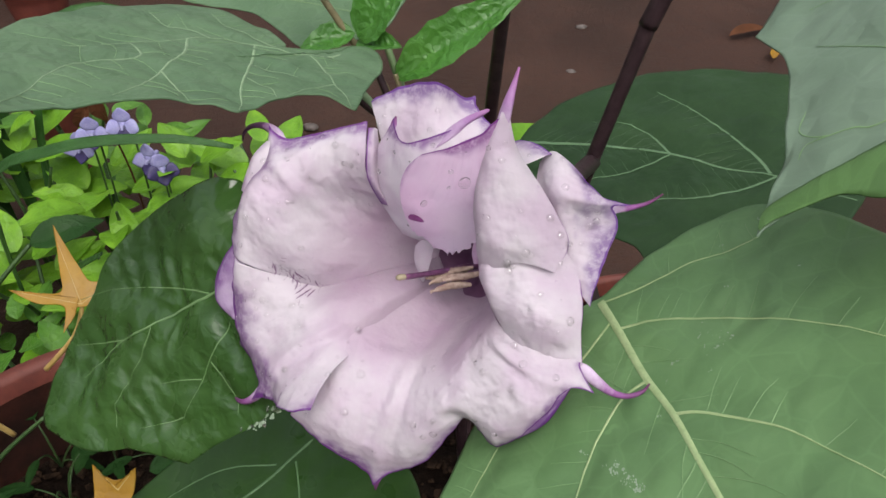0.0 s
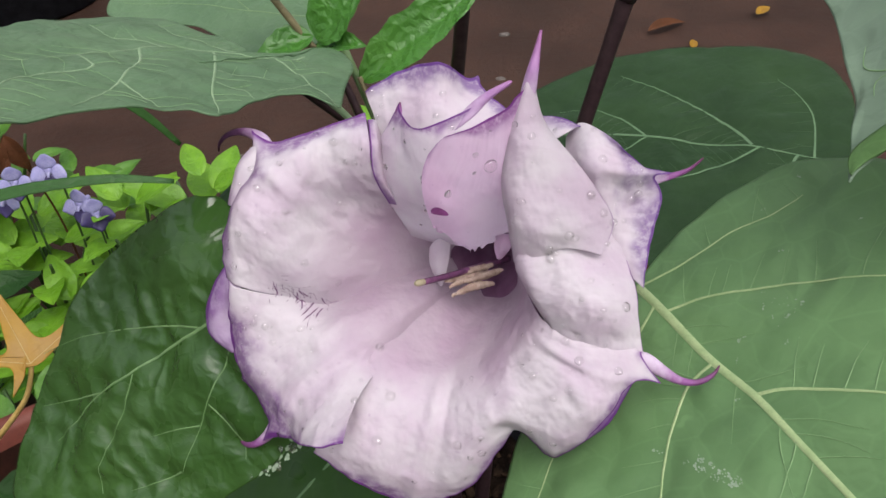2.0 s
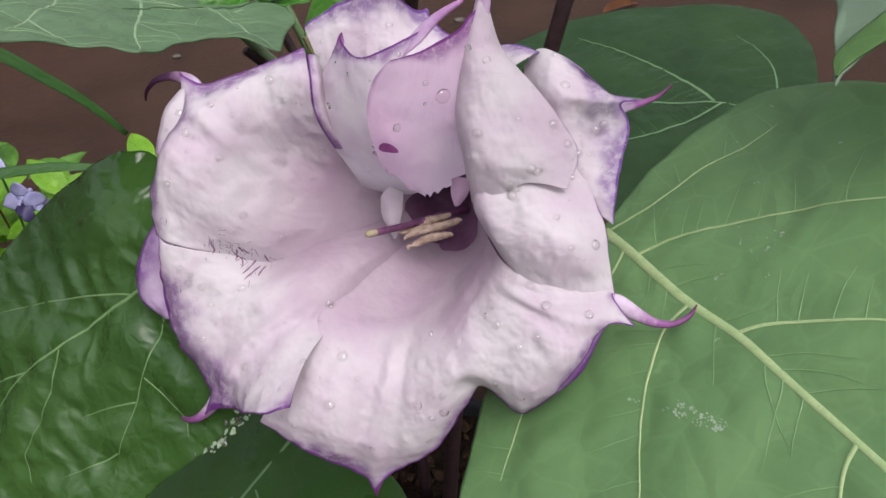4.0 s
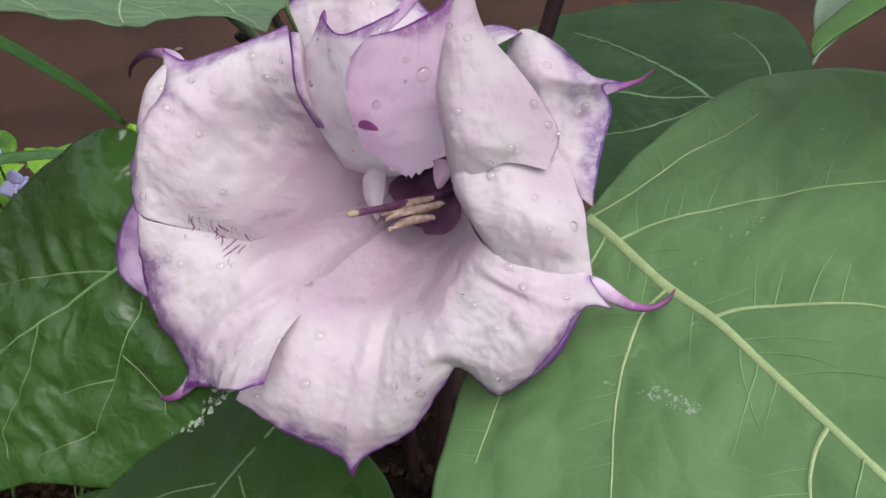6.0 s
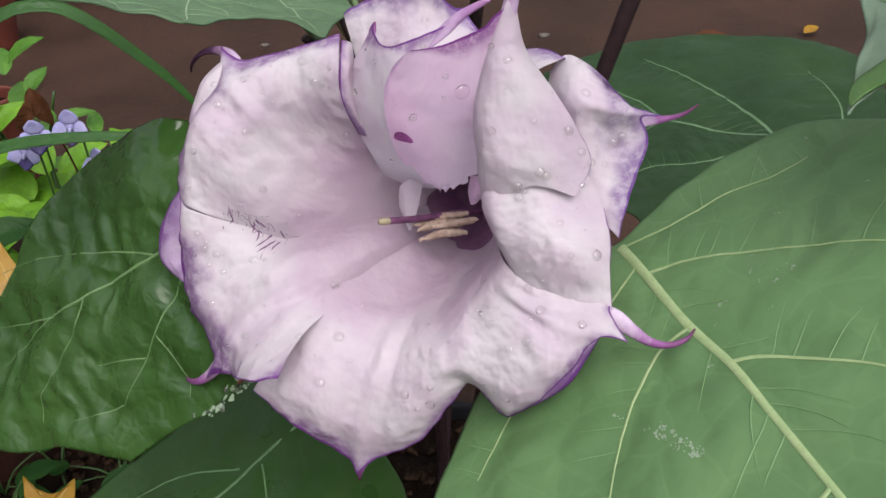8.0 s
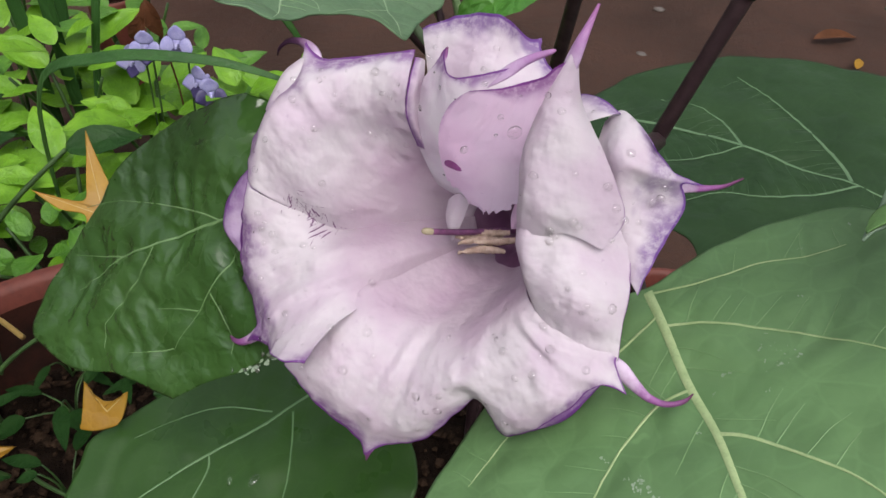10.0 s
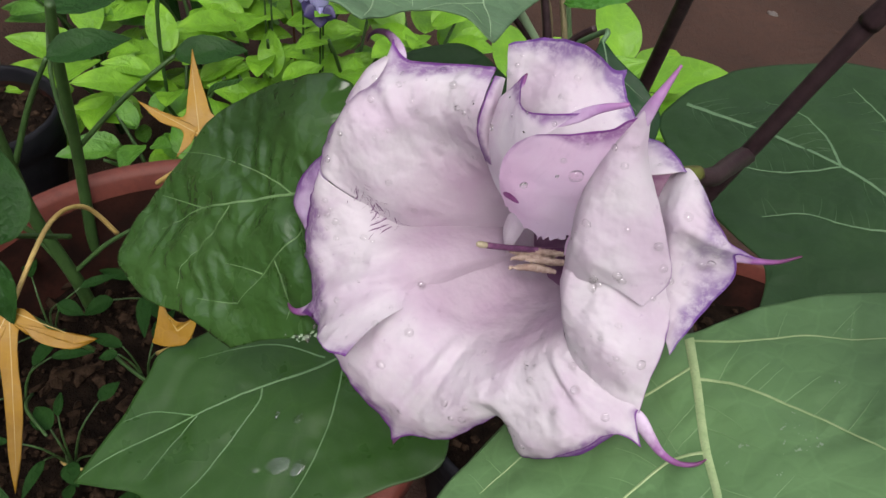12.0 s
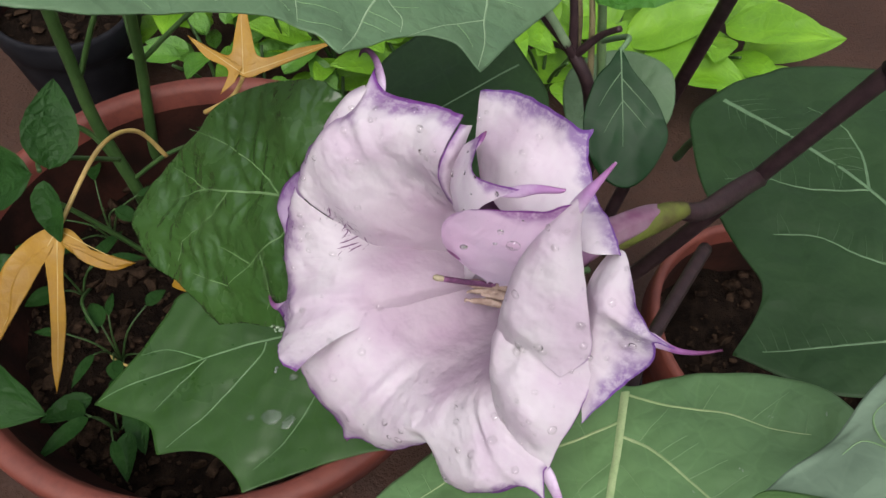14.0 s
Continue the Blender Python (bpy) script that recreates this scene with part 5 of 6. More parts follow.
# ---- weeds and yellowed leaves in the large pot ----
def yellow_leaf(outline, base, along, normal, label, centre, stalk, seed, lobes):
    p = LeafPlane(base, along, normal, rough=0.5, seed=seed, veins=tuple(vein((0, 0), (x * 0.5, y * 0.5), (x, y), w=0.9) for x, y in lobes))
    th = datura_leaf(outline, p, M_YELLOW, M_YSTALK, label, stalk, centre, 14, 120, "yellow_leaf", 0.0016)
    th["category"], th["group"] = "leaf", "yellowed leaves"
    return th


def pot_weeds():
    th = thing("weed", (-0.345, 0.355, 0.14), "tall green weed stalks with narrow leaf stems growing in the pot", "weed")
    rod("stalk", [(-0.44, 0.41, 0.13), (-0.444, 0.407, 0.19), (-0.465, 0.405, 0.28), (-0.473, 0.409, 0.35), (-0.472, 0.407, 0.42), (-0.474, 0.41, 0.47)], (0.0072, 0.0068, 0.0064, 0.0060, 0.0055, 0.0045), M_STALK, th, sides=10, steps=30)
    rod("stalk", [(-0.470, 0.463, 0.13), (-0.467, 0.463, 0.18), (-0.464, 0.478, 0.30), (-0.443, 0.469, 0.42), (-0.43, 0.466, 0.48)], (0.0062, 0.006, 0.0056, 0.005, 0.004), M_STALK, th, sides=10, steps=30)
    for pts, r, mat in ((((-0.470, 0.412, 0.335), (-0.445, 0.426, 0.40), (-0.419, 0.435, 0.45)), 0.0028, M_STALK), (((-0.463, 0.480, 0.305), (-0.42, 0.511, 0.36), (-0.38, 0.544, 0.40)), 0.0028, M_STALK),
                        (((-0.444, 0.407, 0.19), (-0.48, 0.41, 0.24), (-0.492, 0.397, 0.27)), 0.0036, M_STALK), (((-0.406, 0.365, 0.14), (-0.438, 0.336, 0.22), (-0.452, 0.315, 0.27)), 0.0030, M_STALK),
                        (((-0.445, 0.407, 0.20), (-0.41, 0.43, 0.24), (-0.37, 0.45, 0.27)), 0.0026, M_STALK), (((-0.40, 0.38, 0.14), (-0.36, 0.35, 0.17), (-0.30, 0.33, 0.18)), 0.0022, M_STALK),
                        (((-0.36, 0.25, 0.14), (-0.33, 0.24, 0.17), (-0.28, 0.25, 0.17)), 0.0016, M_YSTALK), (((-0.43, 0.30, 0.14), (-0.40, 0.27, 0.18), (-0.36, 0.25, 0.19)), 0.0018, M_STALK),
                        (((-0.472, 0.408, 0.30), (-0.50, 0.43, 0.36), (-0.53, 0.46, 0.40)), 0.0024, M_STALK), (((-0.464, 0.476, 0.28), (-0.49, 0.50, 0.36), (-0.50, 0.53, 0.42)), 0.0024, M_STALK)):
        rod("twig", pts, (r, r * 0.9, r * 0.7), mat, th)
    a, b = leaf_mesh("leaf", 0.085, 0.050, 0.25, 0.10, 0.2, 5), leaf_mesh("leaf", 0.055, 0.026, 0.3, 0.2, 0.3, 6)
    for me, at, along, up, sc in (
        (a, (-0.317, 0.258, 0.452), (-0.02, 0.05, 0.055), (0.6, -0.6, 0.5), 0.7),
        (a, (-0.325, 0.250, 0.450), (-0.06, -0.02, -0.03), (0.2, -0.5, 0.8), 0.9),
        (b, (-0.315, 0.250, 0.450), (0.03, -0.04, -0.05), (0.2, -0.6, 0.7), 0.8),
        (a, (-0.290, 0.110, 0.455), (0.06, 0.012, -0.012), (0.0, -0.5, 0.85), 1.0),
        (b, (-0.419, 0.435, 0.45), (0.03, 0.03, 0.01), (0, -0.5, 0.9), 1.2),
        (b, (-0.38, 0.544, 0.40), (0.04, 0.02, 0.01), (0, -0.5, 0.9), 1.2),
        (a, (-0.53, 0.46, 0.40), (-0.03, 0.03, 0.0), (0, -0.5, 0.9), 0.9),
        (a, (-0.50, 0.53, 0.42), (0.02, 0.04, 0.0), (0, -0.5, 0.9), 0.9),
        (b, (-0.37, 0.45, 0.27), (0.04, 0.01, 0.0), (0, -0.5, 0.9), 1.2),
        (b, (-0.30, 0.33, 0.18), (0.03, -0.01, 0.0), (0, -0.5, 0.9), 0.8),
        (b, (-0.43, 0.26, 0.22), (-0.03, -0.01, 0.01), (0, -0.4, 0.9), 1.0),
        (b, (-0.30, 0.22, 0.16), (0.03, -0.03, 0.005), (0, -0.3, 0.95), 1.0),
        (b, (-0.24, 0.37, 0.30), (0.03, 0.02, 0.0), (0, -0.3, 0.95), 0.9),
        (b, (-0.28, 0.19, 0.17), (0.02, -0.03, 0.0), (0, -0.3, 0.95), 0.8),
        (b, (-0.33, 0.20, 0.17), (-0.02, -0.03, 0.0), (0, -0.3, 0.95), 0.9)):
        blade_on(th, me, M_STALK_LEAF, turned(at, along, up, sc))
    rod("twig", [(-0.324, 0.316, 0.40), (-0.335, 0.27, 0.44), (-0.322, 0.254, 0.451)], (0.002, 0.0018, 0.0016), M_STALK, th)
    # yellowed lobed leaves
    yellow_leaf([(0, 0), (0, 9), (13, 22), (24, 37), (21, 52), (21, 52), (27, 37), (22, 18), (11, 6), (37, 4), (61, 6), (93, 4), (116, 0), (116, 0), (93, -3), (69, -4), (37, -6), (18, -10), (26, -22), (42, -29), (62, -31), (86, -40), (86, -40), (54, -38), (31, -36), (11, -22), (0, -7)],
                (-0.304, 0.236, 0.419), (0.347, -0.672, -0.655), (0.352, -0.553, 0.755), "hanging yellowed leaf with long narrow lobes", (7, 0), [(-0.32, 0.30, 0.43), (-0.333, 0.345, 0.40), (-0.325, 0.36, 0.36)], 21, ((100, 1), (22, 44), (70, -35)))
    yellow_leaf([(0, 6), (-3, -4), (1, -17), (8, -38), (20, -73), (20, -73), (16, -42), (11, -14), (28, -8), (62, -4), (62, -4), (28, 4), (14, 9), (19, 23), (30, 39), (30, 39), (13, 26), (3, 11), (-14, 18), (-14, 18), (-5, 6)],
                (-0.252, 0.387, 0.469), (-0.452, 0.634, 0.628), (0.204, -0.612, 0.764), "bright yellow star-lobed leaf with brown specks", (5, 0), [(-0.265, 0.385, 0.44), (-0.30, 0.39, 0.40)], 22, ((50, -2), (17, -60), (24, 32)))
    yellow_leaf([(-9, 11), (-5, 11), (0, 11), (14, 11), (14, 11), (8, 6), (5, -1), (10, -9), (10, -9), (1, -8), (-6, -5), (-9, 2)],
                (-0.161, 0.218, 0.498), (-0.049, 0.557, 0.829), (0.202, -0.807, 0.555), "small two-horned yellow leaf above the soil", (2, 2), [(-0.175, 0.24, 0.46), (-0.22, 0.29, 0.36), (-0.29, 0.33, 0.25)], 23, ((10, 8), (7, -6)))


pot_weeds()


def small_weed(at, seed):
    """A low seedling: a few narrow leaves on thin stems."""
    rng = random.Random(seed)
    th = thing("seedling", at, "low green weed seedling growing from the dark soil", "weed", "seedlings")
    for k in range(rng.randint(4, 7)):
        a = 2.4 * k + seed + rng.uniform(-0.5, 0.5)
        ln = rng.uniform(0.012, 0.045)
        top = (at[0] + ln * math.cos(a), at[1] + ln * math.sin(a), at[2] + rng.uniform(0.02, 0.07))
        rod("stem", [at, (at[0] + 0.4 * ln * math.cos(a), at[1] + 0.4 * ln * math.sin(a), at[2] + 0.7 * (top[2] - at[2])), top], (0.0012, 0.001, 0.0007), M_STALK, th, sides=5, steps=6)
        blade_on(th, SEED[k % 2], M_WEED, turned(top, (math.cos(a), math.sin(a), rng.uniform(-0.3, 0.3)), (0, -0.2, 1), rng.uniform(0.7, 1.3)))


M_WEED = leaf_material("leaf_weed_green", (0.008, 0.026, 0.006), (0.012, 0.038, 0.008), (0.02, 0.055, 0.012), 0.6, 90, 0.2, spec=0.05)
SEED = [leaf_mesh("leaf", 0.040, 0.012, 0.3, 0.2, 0.3, 8), leaf_mesh("leaf", 0.026, 0.016, 0.3, 0.2, 0.2, 9)]
for k, (x, y) in enumerate(((-0.345, 0.249), (-0.300, 0.19), (-0.43, 0.29), (-0.33, 0.346), (-0.45, 0.36), (-0.38, 0.44), (-0.41, 0.49), (-0.30, 0.50), (-0.36, 0.51), (-0.24, 0.52))):
    small_weed((x, y, 0.140), k)


# ---- bedding plants, grass and pots further off ----
LIME = [leaf_mesh("leaf", 0.078, 0.040, 0.25, 0.18, 0.0, k, 0.9) for k in range(3)]
FRESH = [leaf_mesh("leaf", 0.060, 0.030, 0.30, 0.22, 0.3, k + 7, 0.9) for k in range(3)]


def bedding_plant(at, spread, n, seed, label, meshes, material, big=1.0):
    rng = random.Random(seed)
    th = thing("bedding_plant", (at[0], at[1], 0.0), label, "plant", "bedding plants")
    x, y, top = at
    for k in range(4):
        a = 1.6 * k + seed
        rod("stem", [(x, y, 0.0), (x + 0.2 * spread * math.cos(a), y + 0.2 * spread * math.sin(a), top * 0.55), (x + 0.55 * spread * math.cos(a), y + 0.55 * spread * math.sin(a), top * 0.92)], (0.0035, 0.003, 0.0022), M_STALK, th, sides=6, steps=8)
    for k in range(n):
        a, f = 2.4 * k + rng.uniform(-0.4, 0.4), math.sqrt((k + 0.5) / n)
        z = top * (1.0 - 0.55 * f * f) + rng.uniform(-0.02, 0.02)
        at_leaf = (x + 0.6 * spread * f * math.cos(a), y + 0.6 * spread * f * math.sin(a), z)
        rise = 0.9 - 0.8 * f + rng.uniform(-0.2, 0.2)
        blade_on(th, rng.choice(meshes), material, turned(at_leaf, (math.cos(a), math.sin(a), rise), (0.3 * math.cos(a), 0.3 * math.sin(a) - 0.25, 1.0), big * rng.uniform(0.75, 1.25)))
    return th


def torenia(at, way, seed):
    th = thing("blue_flower", at, "small pale violet flower with ink-dark lower lobes", "flower", "blue flowers")
    c = Vector(at)
    d = Vector(way).normalized()
    side = d.cross(Vector((0, 0, 1))).normalized()
    up = side.cross(d)
    rod("tube", [tuple(c - d * 0.022 + up * 0.006), tuple(c - d * 0.01), tuple(c)], (0.003, 0.0045, 0.006), M_BLUE, th)
    for k, a in enumerate((90, 200, 270, 340)):
        v = side * math.cos(radians(a)) + up * math.sin(radians(a))
        w = d.cross(v)
        bm = bmesh.new()
        grid_into(bm, lambda q, s: c + v * (0.004 + 0.018 * s) + w * ((q - 0.5) * 0.023 * math.sin(math.pi * (0.25 + 0.7 * s))) + d * (0.004 * s * s - 0.002 * (2 * q - 1) ** 2), 6, 6)
        thicken(part("petal", bm, M_BLUE if k == 0 or (seed and k != 2) else M_INK, th), 0.0004)
    rod("eye", [tuple(c + d * 0.001 - up * 0.001), tuple(c + d * 0.003 - up * 0.007)], (0.0022, 0.002), M_BLUE, th, steps=4)
    rod("stalk", [tuple(c - d * 0.02 + up * 0.005), tuple(c - d * 0.03 - Vector((0, 0, 0.03))), (c.x - d.x * 0.03, c.y + 0.02, 0.05)], (0.0014, 0.0014, 0.0016), M_STALK, th)


def strap_leaf(pts, width, material, label):
    th = thing("grass_blade", pts[0], label, "grass", "grass blades")
    path = [Vector(spline(pts, k / 24)) for k in range(25)]
    bm = bmesh.new()

    def place(q, s):
        k = min(int(s * 24 + 0.001), 24)
        d = (path[min(k + 1, 24)] - path[max(k - 1, 0)]).normalized()
        side = d.cross(Vector((0, -0.6, 0.8))).normalized()
        wd = width * (0.35 + 0.65 * math.sin(math.pi * min(0.12 + s * 0.88, 1.0)))
        b = 2 * q - 1
        return path[k] + side * b * wd * 0.5 + Vector((0, -0.3, 0.6)) * abs(b) * wd * 0.18
    grid_into(bm, place, 4, 24, lambda q, s: (s * 0.3, q * width))
    thicken(part("blade", bm, material, th), 0.0005)


def far_things():
    lab = "bushy lime green bedding plant with rounded leaves"
    for k, (at, sp, n) in enumerate((((-0.62, 0.93, 0.29), 0.15, 26), ((-0.48, 0.90, 0.25), 0.13, 22), ((-0.36, 0.93, 0.26), 0.12, 20), ((-0.26, 0.96, 0.27), 0.11, 18), ((-0.56, 0.78, 0.19), 0.12, 20),
                                      ((-0.42, 0.80, 0.19), 0.12, 20), ((-0.76, 1.00, 0.26), 0.14, 18), ((-0.30, 0.82, 0.16), 0.10, 16), ((-0.70, 0.80, 0.16), 0.13, 18), ((-0.15, 0.96, 0.16), 0.11, 16))):
        bedding_plant(at, sp, n, k + 1, lab, LIME, M_LIME)
    lab = "leafy fresh green plant among the pots"
    for k, (at, sp, n) in enumerate((((-0.55, 0.68, 0.15), 0.12, 18), ((-0.46, 0.66, 0.15), 0.12, 18), ((-0.92, 0.80, 0.24), 0.14, 16), ((-0.80, 0.90, 0.20), 0.13, 16), ((-0.36, 0.70, 0.12), 0.10, 14), ((-0.58, 1.06, 0.34), 0.12, 16), ((-0.80, 1.10, 0.34), 0.14, 16), ((-0.95, 1.0, 0.32), 0.14, 16), ((-0.48, 1.08, 0.22), 0.12, 14))):
        bedding_plant(at, sp, n, k + 31, lab, FRESH, M_LIME2)
    bedding_plant((0.05, 1.16, 0.13), 0.14, 14, 51, "large-leaved yellow-green plant on the ground", LIME, M_LIME, 1.7)
    bedding_plant((-0.08, 1.06, 0.12), 0.13, 12, 52, "large-leaved yellow-green plant on the ground", LIME, M_LIME, 1.8)
    for k, at in enumerate(((-0.374, 0.850, 0.290), (-0.453, 0.850, 0.345), (-0.410, 0.850, 0.357), (-0.480, 0.86, 0.318), (-0.395, 0.86, 0.300))):
        torenia(at, (0.35 - 0.15 * k, -0.8, 0.25 - 0.1 * (k % 2)), k)
    for pts, w, lb in ((((-0.60, 0.80, 0.05), (-0.52, 0.72, 0.34), (-0.42, 0.70, 0.408), (-0.302, 0.70, 0.422), (-0.225, 0.70, 0.412)), 0.014, "arching dark green grass blade"),
                       (((-0.62, 0.95, 0.05), (-0.54, 0.93, 0.40), (-0.44, 0.95, 0.47), (-0.34, 0.98, 0.38), (-0.29, 1.0, 0.30)), 0.018, "broad arching green grass blade"),
                       (((-0.66, 1.0, 0.05), (-0.66, 0.98, 0.35), (-0.62, 0.96, 0.50)), 0.024, "upright dark green grass blade"),
                       (((-0.72, 1.02, 0.05), (-0.73, 1.0, 0.35), (-0.76, 0.98, 0.52)), 0.024, "upright dark green grass blade"),
                       (((-0.70, 1.05, 0.05), (-0.68, 1.05, 0.35), (-0.66, 1.06, 0.52)), 0.022, "upright dark green grass blade"),
                       (((-0.50, 0.80, 0.04), (-0.46, 0.70, 0.22), (-0.36, 0.62, 0.33)), 0.012, "thin green grass blade")):
        strap_leaf(pts, w, M_GRASS, lb)
    flowerpot((-1.12, 2.05, 0.0), 0.085, 0.15, M_POT, "small terracotta pot far back on the ground", soil=0.03, seed=11, n=20)
    flowerpot((-0.75, 0.62, 0.0), 0.095, 0.16, M_BLACKPOT, "black plastic pot of soil beside the plants", soil=0.03, seed=12, n=90)
    flowerpot((-0.72, 1.25, 0.0), 0.040, 0.22, M_POT, "slim terracotta pot behind the bedding plants", soil=0.03, seed=13, n=20)
    flowerpot((-1.20, 2.75, 0.0), 0.42, 0.45, M_BLACKPOT, "large black pot in the far corner", soil=0.05, seed=14, n=20)
    # litter on the ground
    th = thing("fallen_leaf", (0.88, 1.87, 0.01), "small fallen yellow leaf on the wet ground", "leaf", "fallen leaves")
    blade_on(th, leaf_mesh("leaf", 0.07, 0.022, 0.4, 0.1, 0.0, 3), M_YELLOW, turned((0.86, 1.84, 0.012), (0.4, 0.9, 0.1), (0, -0.3, 1), 1.0))
    th = thing("fallen_leaf", (1.17, 2.10, 0.01), "small fallen yellow leaf on the wet ground", "leaf", "fallen leaves")
    blade_on(th, leaf_mesh("leaf", 0.08, 0.030, 0.3, 0.1, 0.0, 6), M_YELLOW, turned((1.14, 2.05, 0.012), (0.7, 0.5, 0.1), (0, -0.3, 1), 1.0))
    th = thing("fallen_leaf", (0.84, 2.0, 0.01), "curled brown fallen leaf on the ground", "leaf", "fallen leaves")
    blade_on(th, leaf_mesh("leaf", 0.15, 0.035, 0.9, 0.1, 0.0, 4), M_DRY, turned((0.79, 1.99, 0.012), (0.9, 0.4, 0.05), (0, -0.3, 1), 1.0))
    th = thing("dry_leaf", (-0.45, 0.87, 0.37), "rust-brown dried leaf among the bedding plants", "leaf")
    for at, along, sc in (((-0.452, 0.87, 0.40), (0.25, -0.1, -0.9), 0.9), ((-0.470, 0.865, 0.345), (0.3, -0.2, 0.75), 0.8)):
        blade_on(th, leaf_mesh("leaf", 0.060, 0.026, 0.8, 0.3, 0.0, 12), M_DRY, turned(at, along, (0.2, -0.9, 0.3), sc))
    rod("stalk", [(-0.452, 0.87, 0.40), (-0.44, 0.90, 0.25), (-0.45, 0.92, 0.02)], (0.0012, 0.0014, 0.0016), M_DRY, th, sides=6)
    rng = random.Random(8)
    for k in range(12):
        x, y, r = rng.uniform(-0.5, 1.3), rng.uniform(1.1, 2.6), rng.uniform(0.006, 0.014)
        bm = bmesh.new()
        bmesh.ops.create_icosphere(bm, subdivisions=2, radius=r)
        for v in bm.verts:
            v.co = Vector((v.co.x * 1.3, v.co.y, v.co.z * 0.6)) * (1 + 0.3 * noise.noise(v.co * 90 + Vector((k, 0, 0))))
            v.co += Vector((x, y, r * 0.35))
        tagged(part("pebble", bm, M_PEBBLE), "small pale pebble on the damp ground", "pebble", "pebbles")


far_things()


# ---- rain drops on the flower and the leaves ----
def drop_mesh():
    bm = bmesh.new()
    bmesh.ops.create_icosphere(bm, subdivisions=3, radius=1.0)
    for v in bm.verts:
        v.co.z *= 0.58 if v.co.z > 0 else 0.10
    me = bpy.data.meshes.new("water_drop")
    bm.to_mesh(me)
    bm.free()
    me.shade_smooth()
    me.materials.append(M_WATER)
    return me


def rain_drops():
    rng = random.Random(5)
    me = drop_mesh()
    large = [(-41.7, 32.4, 1.5), (6.4, 32.2, 2.3), (46.7, 1.8, 1.6), (37.7, -14.2, 1.7), (-12.8, -36.1, 1.7), (-12.7, -47.8, 1.8), (-46.4, -3.9, 1.3), (-44.5, -23.5, 1.6), (-60.3, 15.9, 1.4), (-63, 2, 1.1), (16.3, 41.2, 1.2),
             (29.8, 17.5, 1.5), (25.9, 10.7, 1.5), (34.1, 38.6, 1.4), (42.3, 29.5, 1.6), (36.7, 24.7, 1.4), (41.6, 23.6, 1.1), (33, -10.2, 1.4), (36, -7.6, 1.1), (33, -24.8, 1.3), (9, -44.8, 1.5), (15.7, -45.6, 1.5), (13, -47.5, 1.1), (16.6, 24.2, 1.6), (3.2, 34.2, 1.0), (-1, 37.2, 1.3), (11.6, 43.6, 1.2), (32.9, 28.8, 1.5), (47.8, -14.7, 1.3), (-15.2, -9.5, 0.9), (-53, -38.5, 1.1), (-58, -24, 1.4), (-60, -20, 1.2), (-52, -29, 1.3), (-56, -28, 1.0), (-50, 22, 1.0), (-20, -37.5, 1.3)]
    small = [(rng.uniform(-68, 46), rng.uniform(-60, 52), 0.40 + 1.05 * rng.random() ** 1.5) for _ in range(230)]
    for u, v, r in large + small:
        got = on_petal(u, v)
        if got is None or got[1].dot(F_W) < 0.5:
            continue
        hit, nrm, ob = got
        if (hit - F_C).dot(F_W) < -0.010:  # the throat stays dry
            continue
        r *= 0.00088
        m = Matrix.Translation(hit + nrm * 0.00015) @ nrm.to_track_quat("Z", "Y").to_matrix().to_4x4() @ Matrix.Diagonal((r, r * rng.uniform(0.75, 1.0), r, 1))
        d = new("water_drop", me)
        d.parent = ob
        d.visible_shadow = False
        d.matrix_basis = Matrix.Translation(-origin_of(ob)) @ m


rain_drops()


def flecks(name, kind, label, spots, material):
    """Small flat crusts, smears and painted glints scattered on a leaf, in one mesh."""
    rng = random.Random(len(spots))
    pl, bm = PLANES[name], bmesh.new()
    for x, y, r in spots:
        n = rng.randint(5, 7)
        ring = []
        for i in range(n):
            a, k = 2 * math.pi * i / n, r * rng.uniform(0.5, 1.3)
            ring.append(bm.verts.new(pl.at(x + k * math.cos(a), y + k * 0.7 * math.sin(a), 0.16)))
        bm.faces.new(ring)
    part(kind, bm, material, DEWY[name], label)


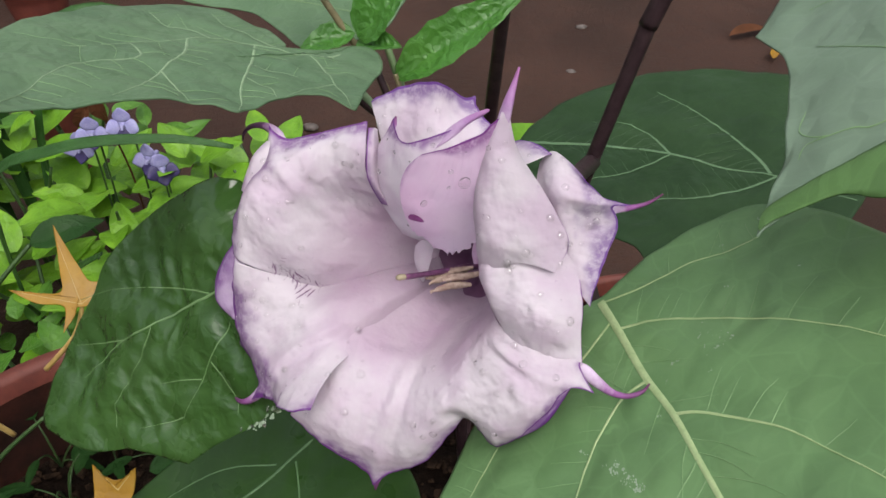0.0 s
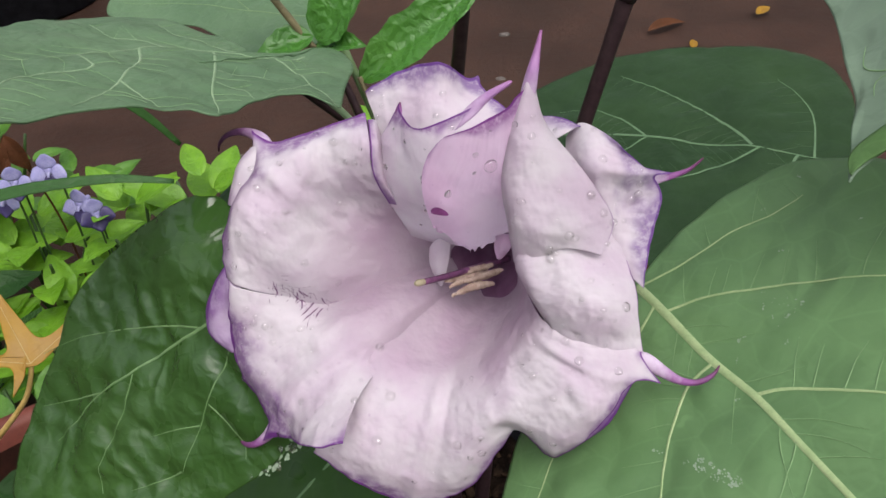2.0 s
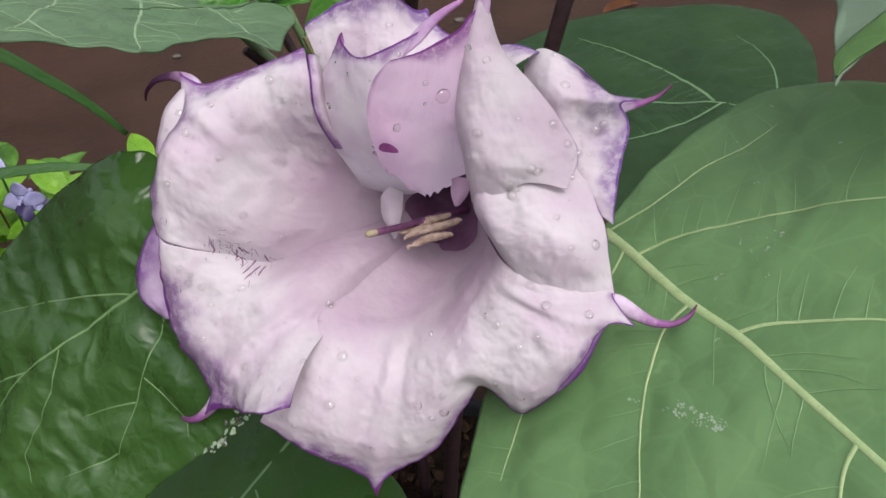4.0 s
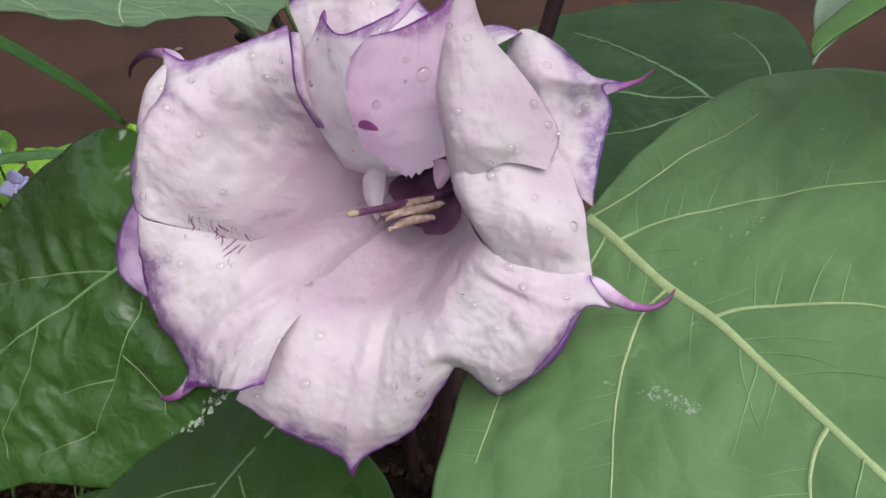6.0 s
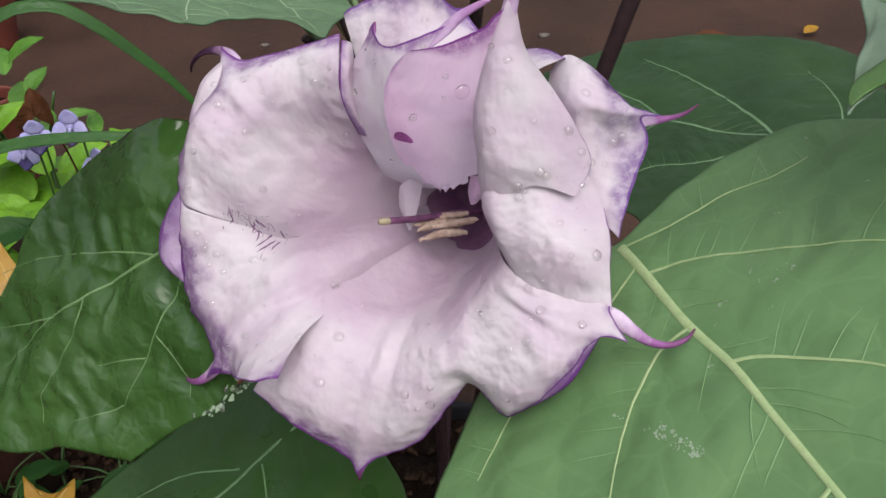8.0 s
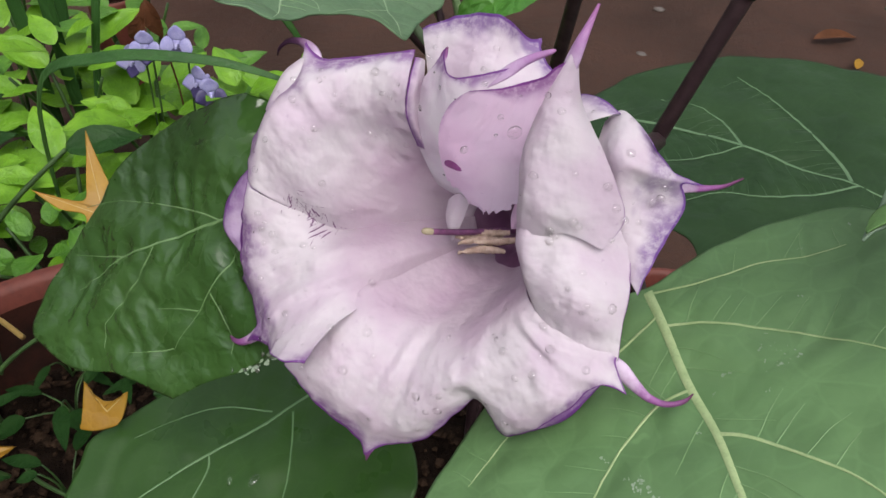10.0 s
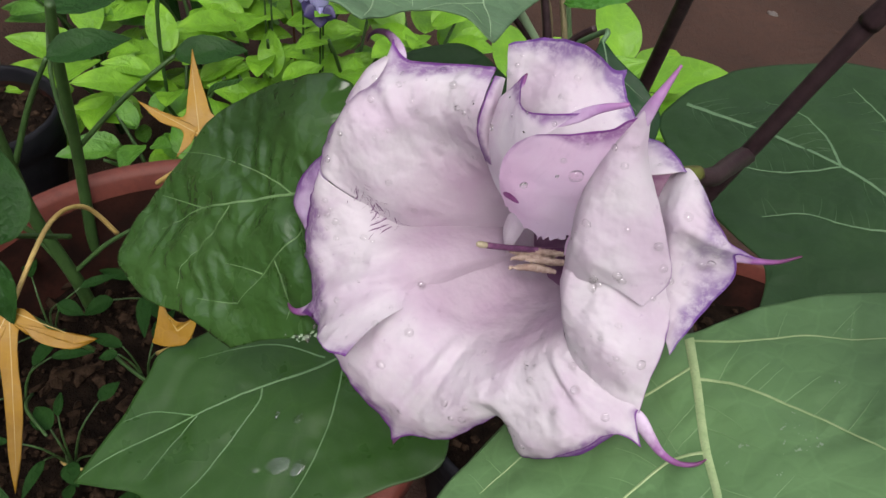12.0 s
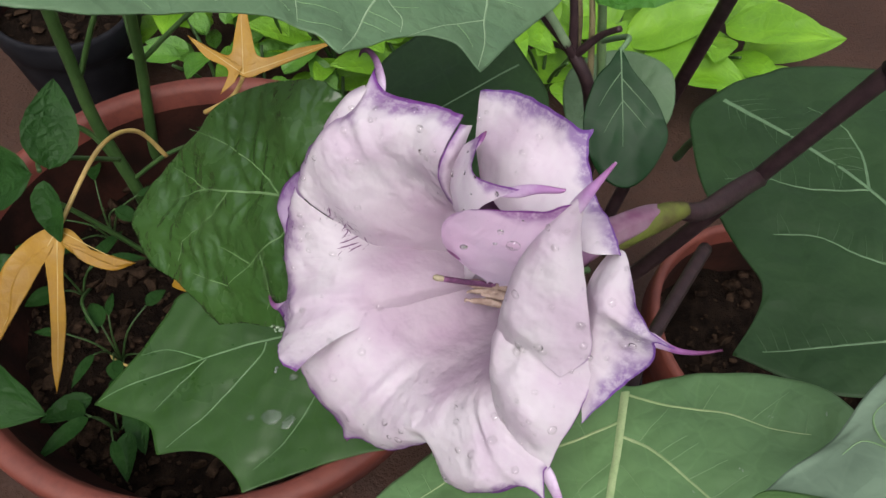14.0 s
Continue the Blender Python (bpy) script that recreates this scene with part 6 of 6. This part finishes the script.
def leaf_drops():
    me = drop_mesh()
    rng = random.Random(12)
    films = []
    # smears whose pale colour carries the sky's glint on the water
    for x, y, r in ((6, 41, 1.0), (42, 21, 1.3), (38, 9, 1.9), (41, 26, 1.2), (42, 4, 0.8), (51, -3, 1.3), (49, -27, 1.6), (23, 34, 0.9), (34, 19, 1.3), (5, 55, 0.9), (61, -21, 1.2), (32, 53, 0.8), (30, 22, 0.7), (48, 16, 0.9)):
        a = rng.uniform(0, 3.1)
        films += [(x + k * r * math.cos(a) + rng.uniform(-0.3, 0.3), y + k * r * math.sin(a) + rng.uniform(-0.3, 0.3), 0.5 * r * rng.uniform(0.3, 0.9)) for k in (-0.7, -0.2, 0.2, 0.6)]
    flecks("right", "water_mark", "rain water smear with its sky glint painted pale", films, M_RESIDUE_GLINT)
    spots = []
    spots += [("left", x, y, r) for x, y, r in ((13, 50, 2.4), (21, 51, 2.2), (4, 48, 2.0), (8, 50, 1.8), (16, 48, 1.6), (26, 49.5, 1.4), (1, 48, 1.5), (8, 45, 1.2), (31, 48, 1.0))]
    flecks("right", "water_mark", "pale dried water mark", [(49.5 + 21 * f + 1.2 * rng.uniform(-1, 1), -25 + 9 * f + rng.uniform(-1.9, 1.9), rng.uniform(0.15, 0.6)) for f in (0.35 + 0.65 * rng.random() for _ in range(80))], M_RESIDUE_GLINT)
    flecks("right", "water_mark", "pale dried water mark", [(34 + 9 * rng.random(), 17 + 9 * rng.random(), rng.uniform(0.12, 0.35)) for _ in range(14)], M_RESIDUE_GLINT)
    # wet glints along the torn edge, laid on as pale flecks
    flecks("left", "torn_edge", "torn leaf edge with wet glints painted silvery", [(2 + 26 * f, 51.5 - 3.0 * rng.random() ** 2, rng.uniform(0.3, 1.2)) for f in (rng.random() for _ in range(34))], M_RESIDUE_GLINT)
    spots += [("lower", x, y, r) for x, y, r in ((17, 39, 7.0), (8, 44, 5.0), (-0.2, 22.4, 3.4), (9.5, 15.2, 2.2), (27, 36, 2.5))]
    for name, x, y, r in spots:
        pl, ob = PLANES[name], DEWY[name]
        turn = Matrix((pl.x, pl.y, pl.n)).transposed().to_4x4() @ Matrix.Rotation(rng.uniform(0, 3.1), 4, "Z")
        d = new("water_drop", me)
        d.parent = ob
        d.visible_shadow = False
        d.matrix_basis = Matrix.Translation(-origin_of(ob) + pl.at(x, y, 0.1)) @ turn @ Matrix.Diagonal((r * 0.001, r * 0.00055, min(r * 0.0005, 0.0009), 1))


leaf_drops()
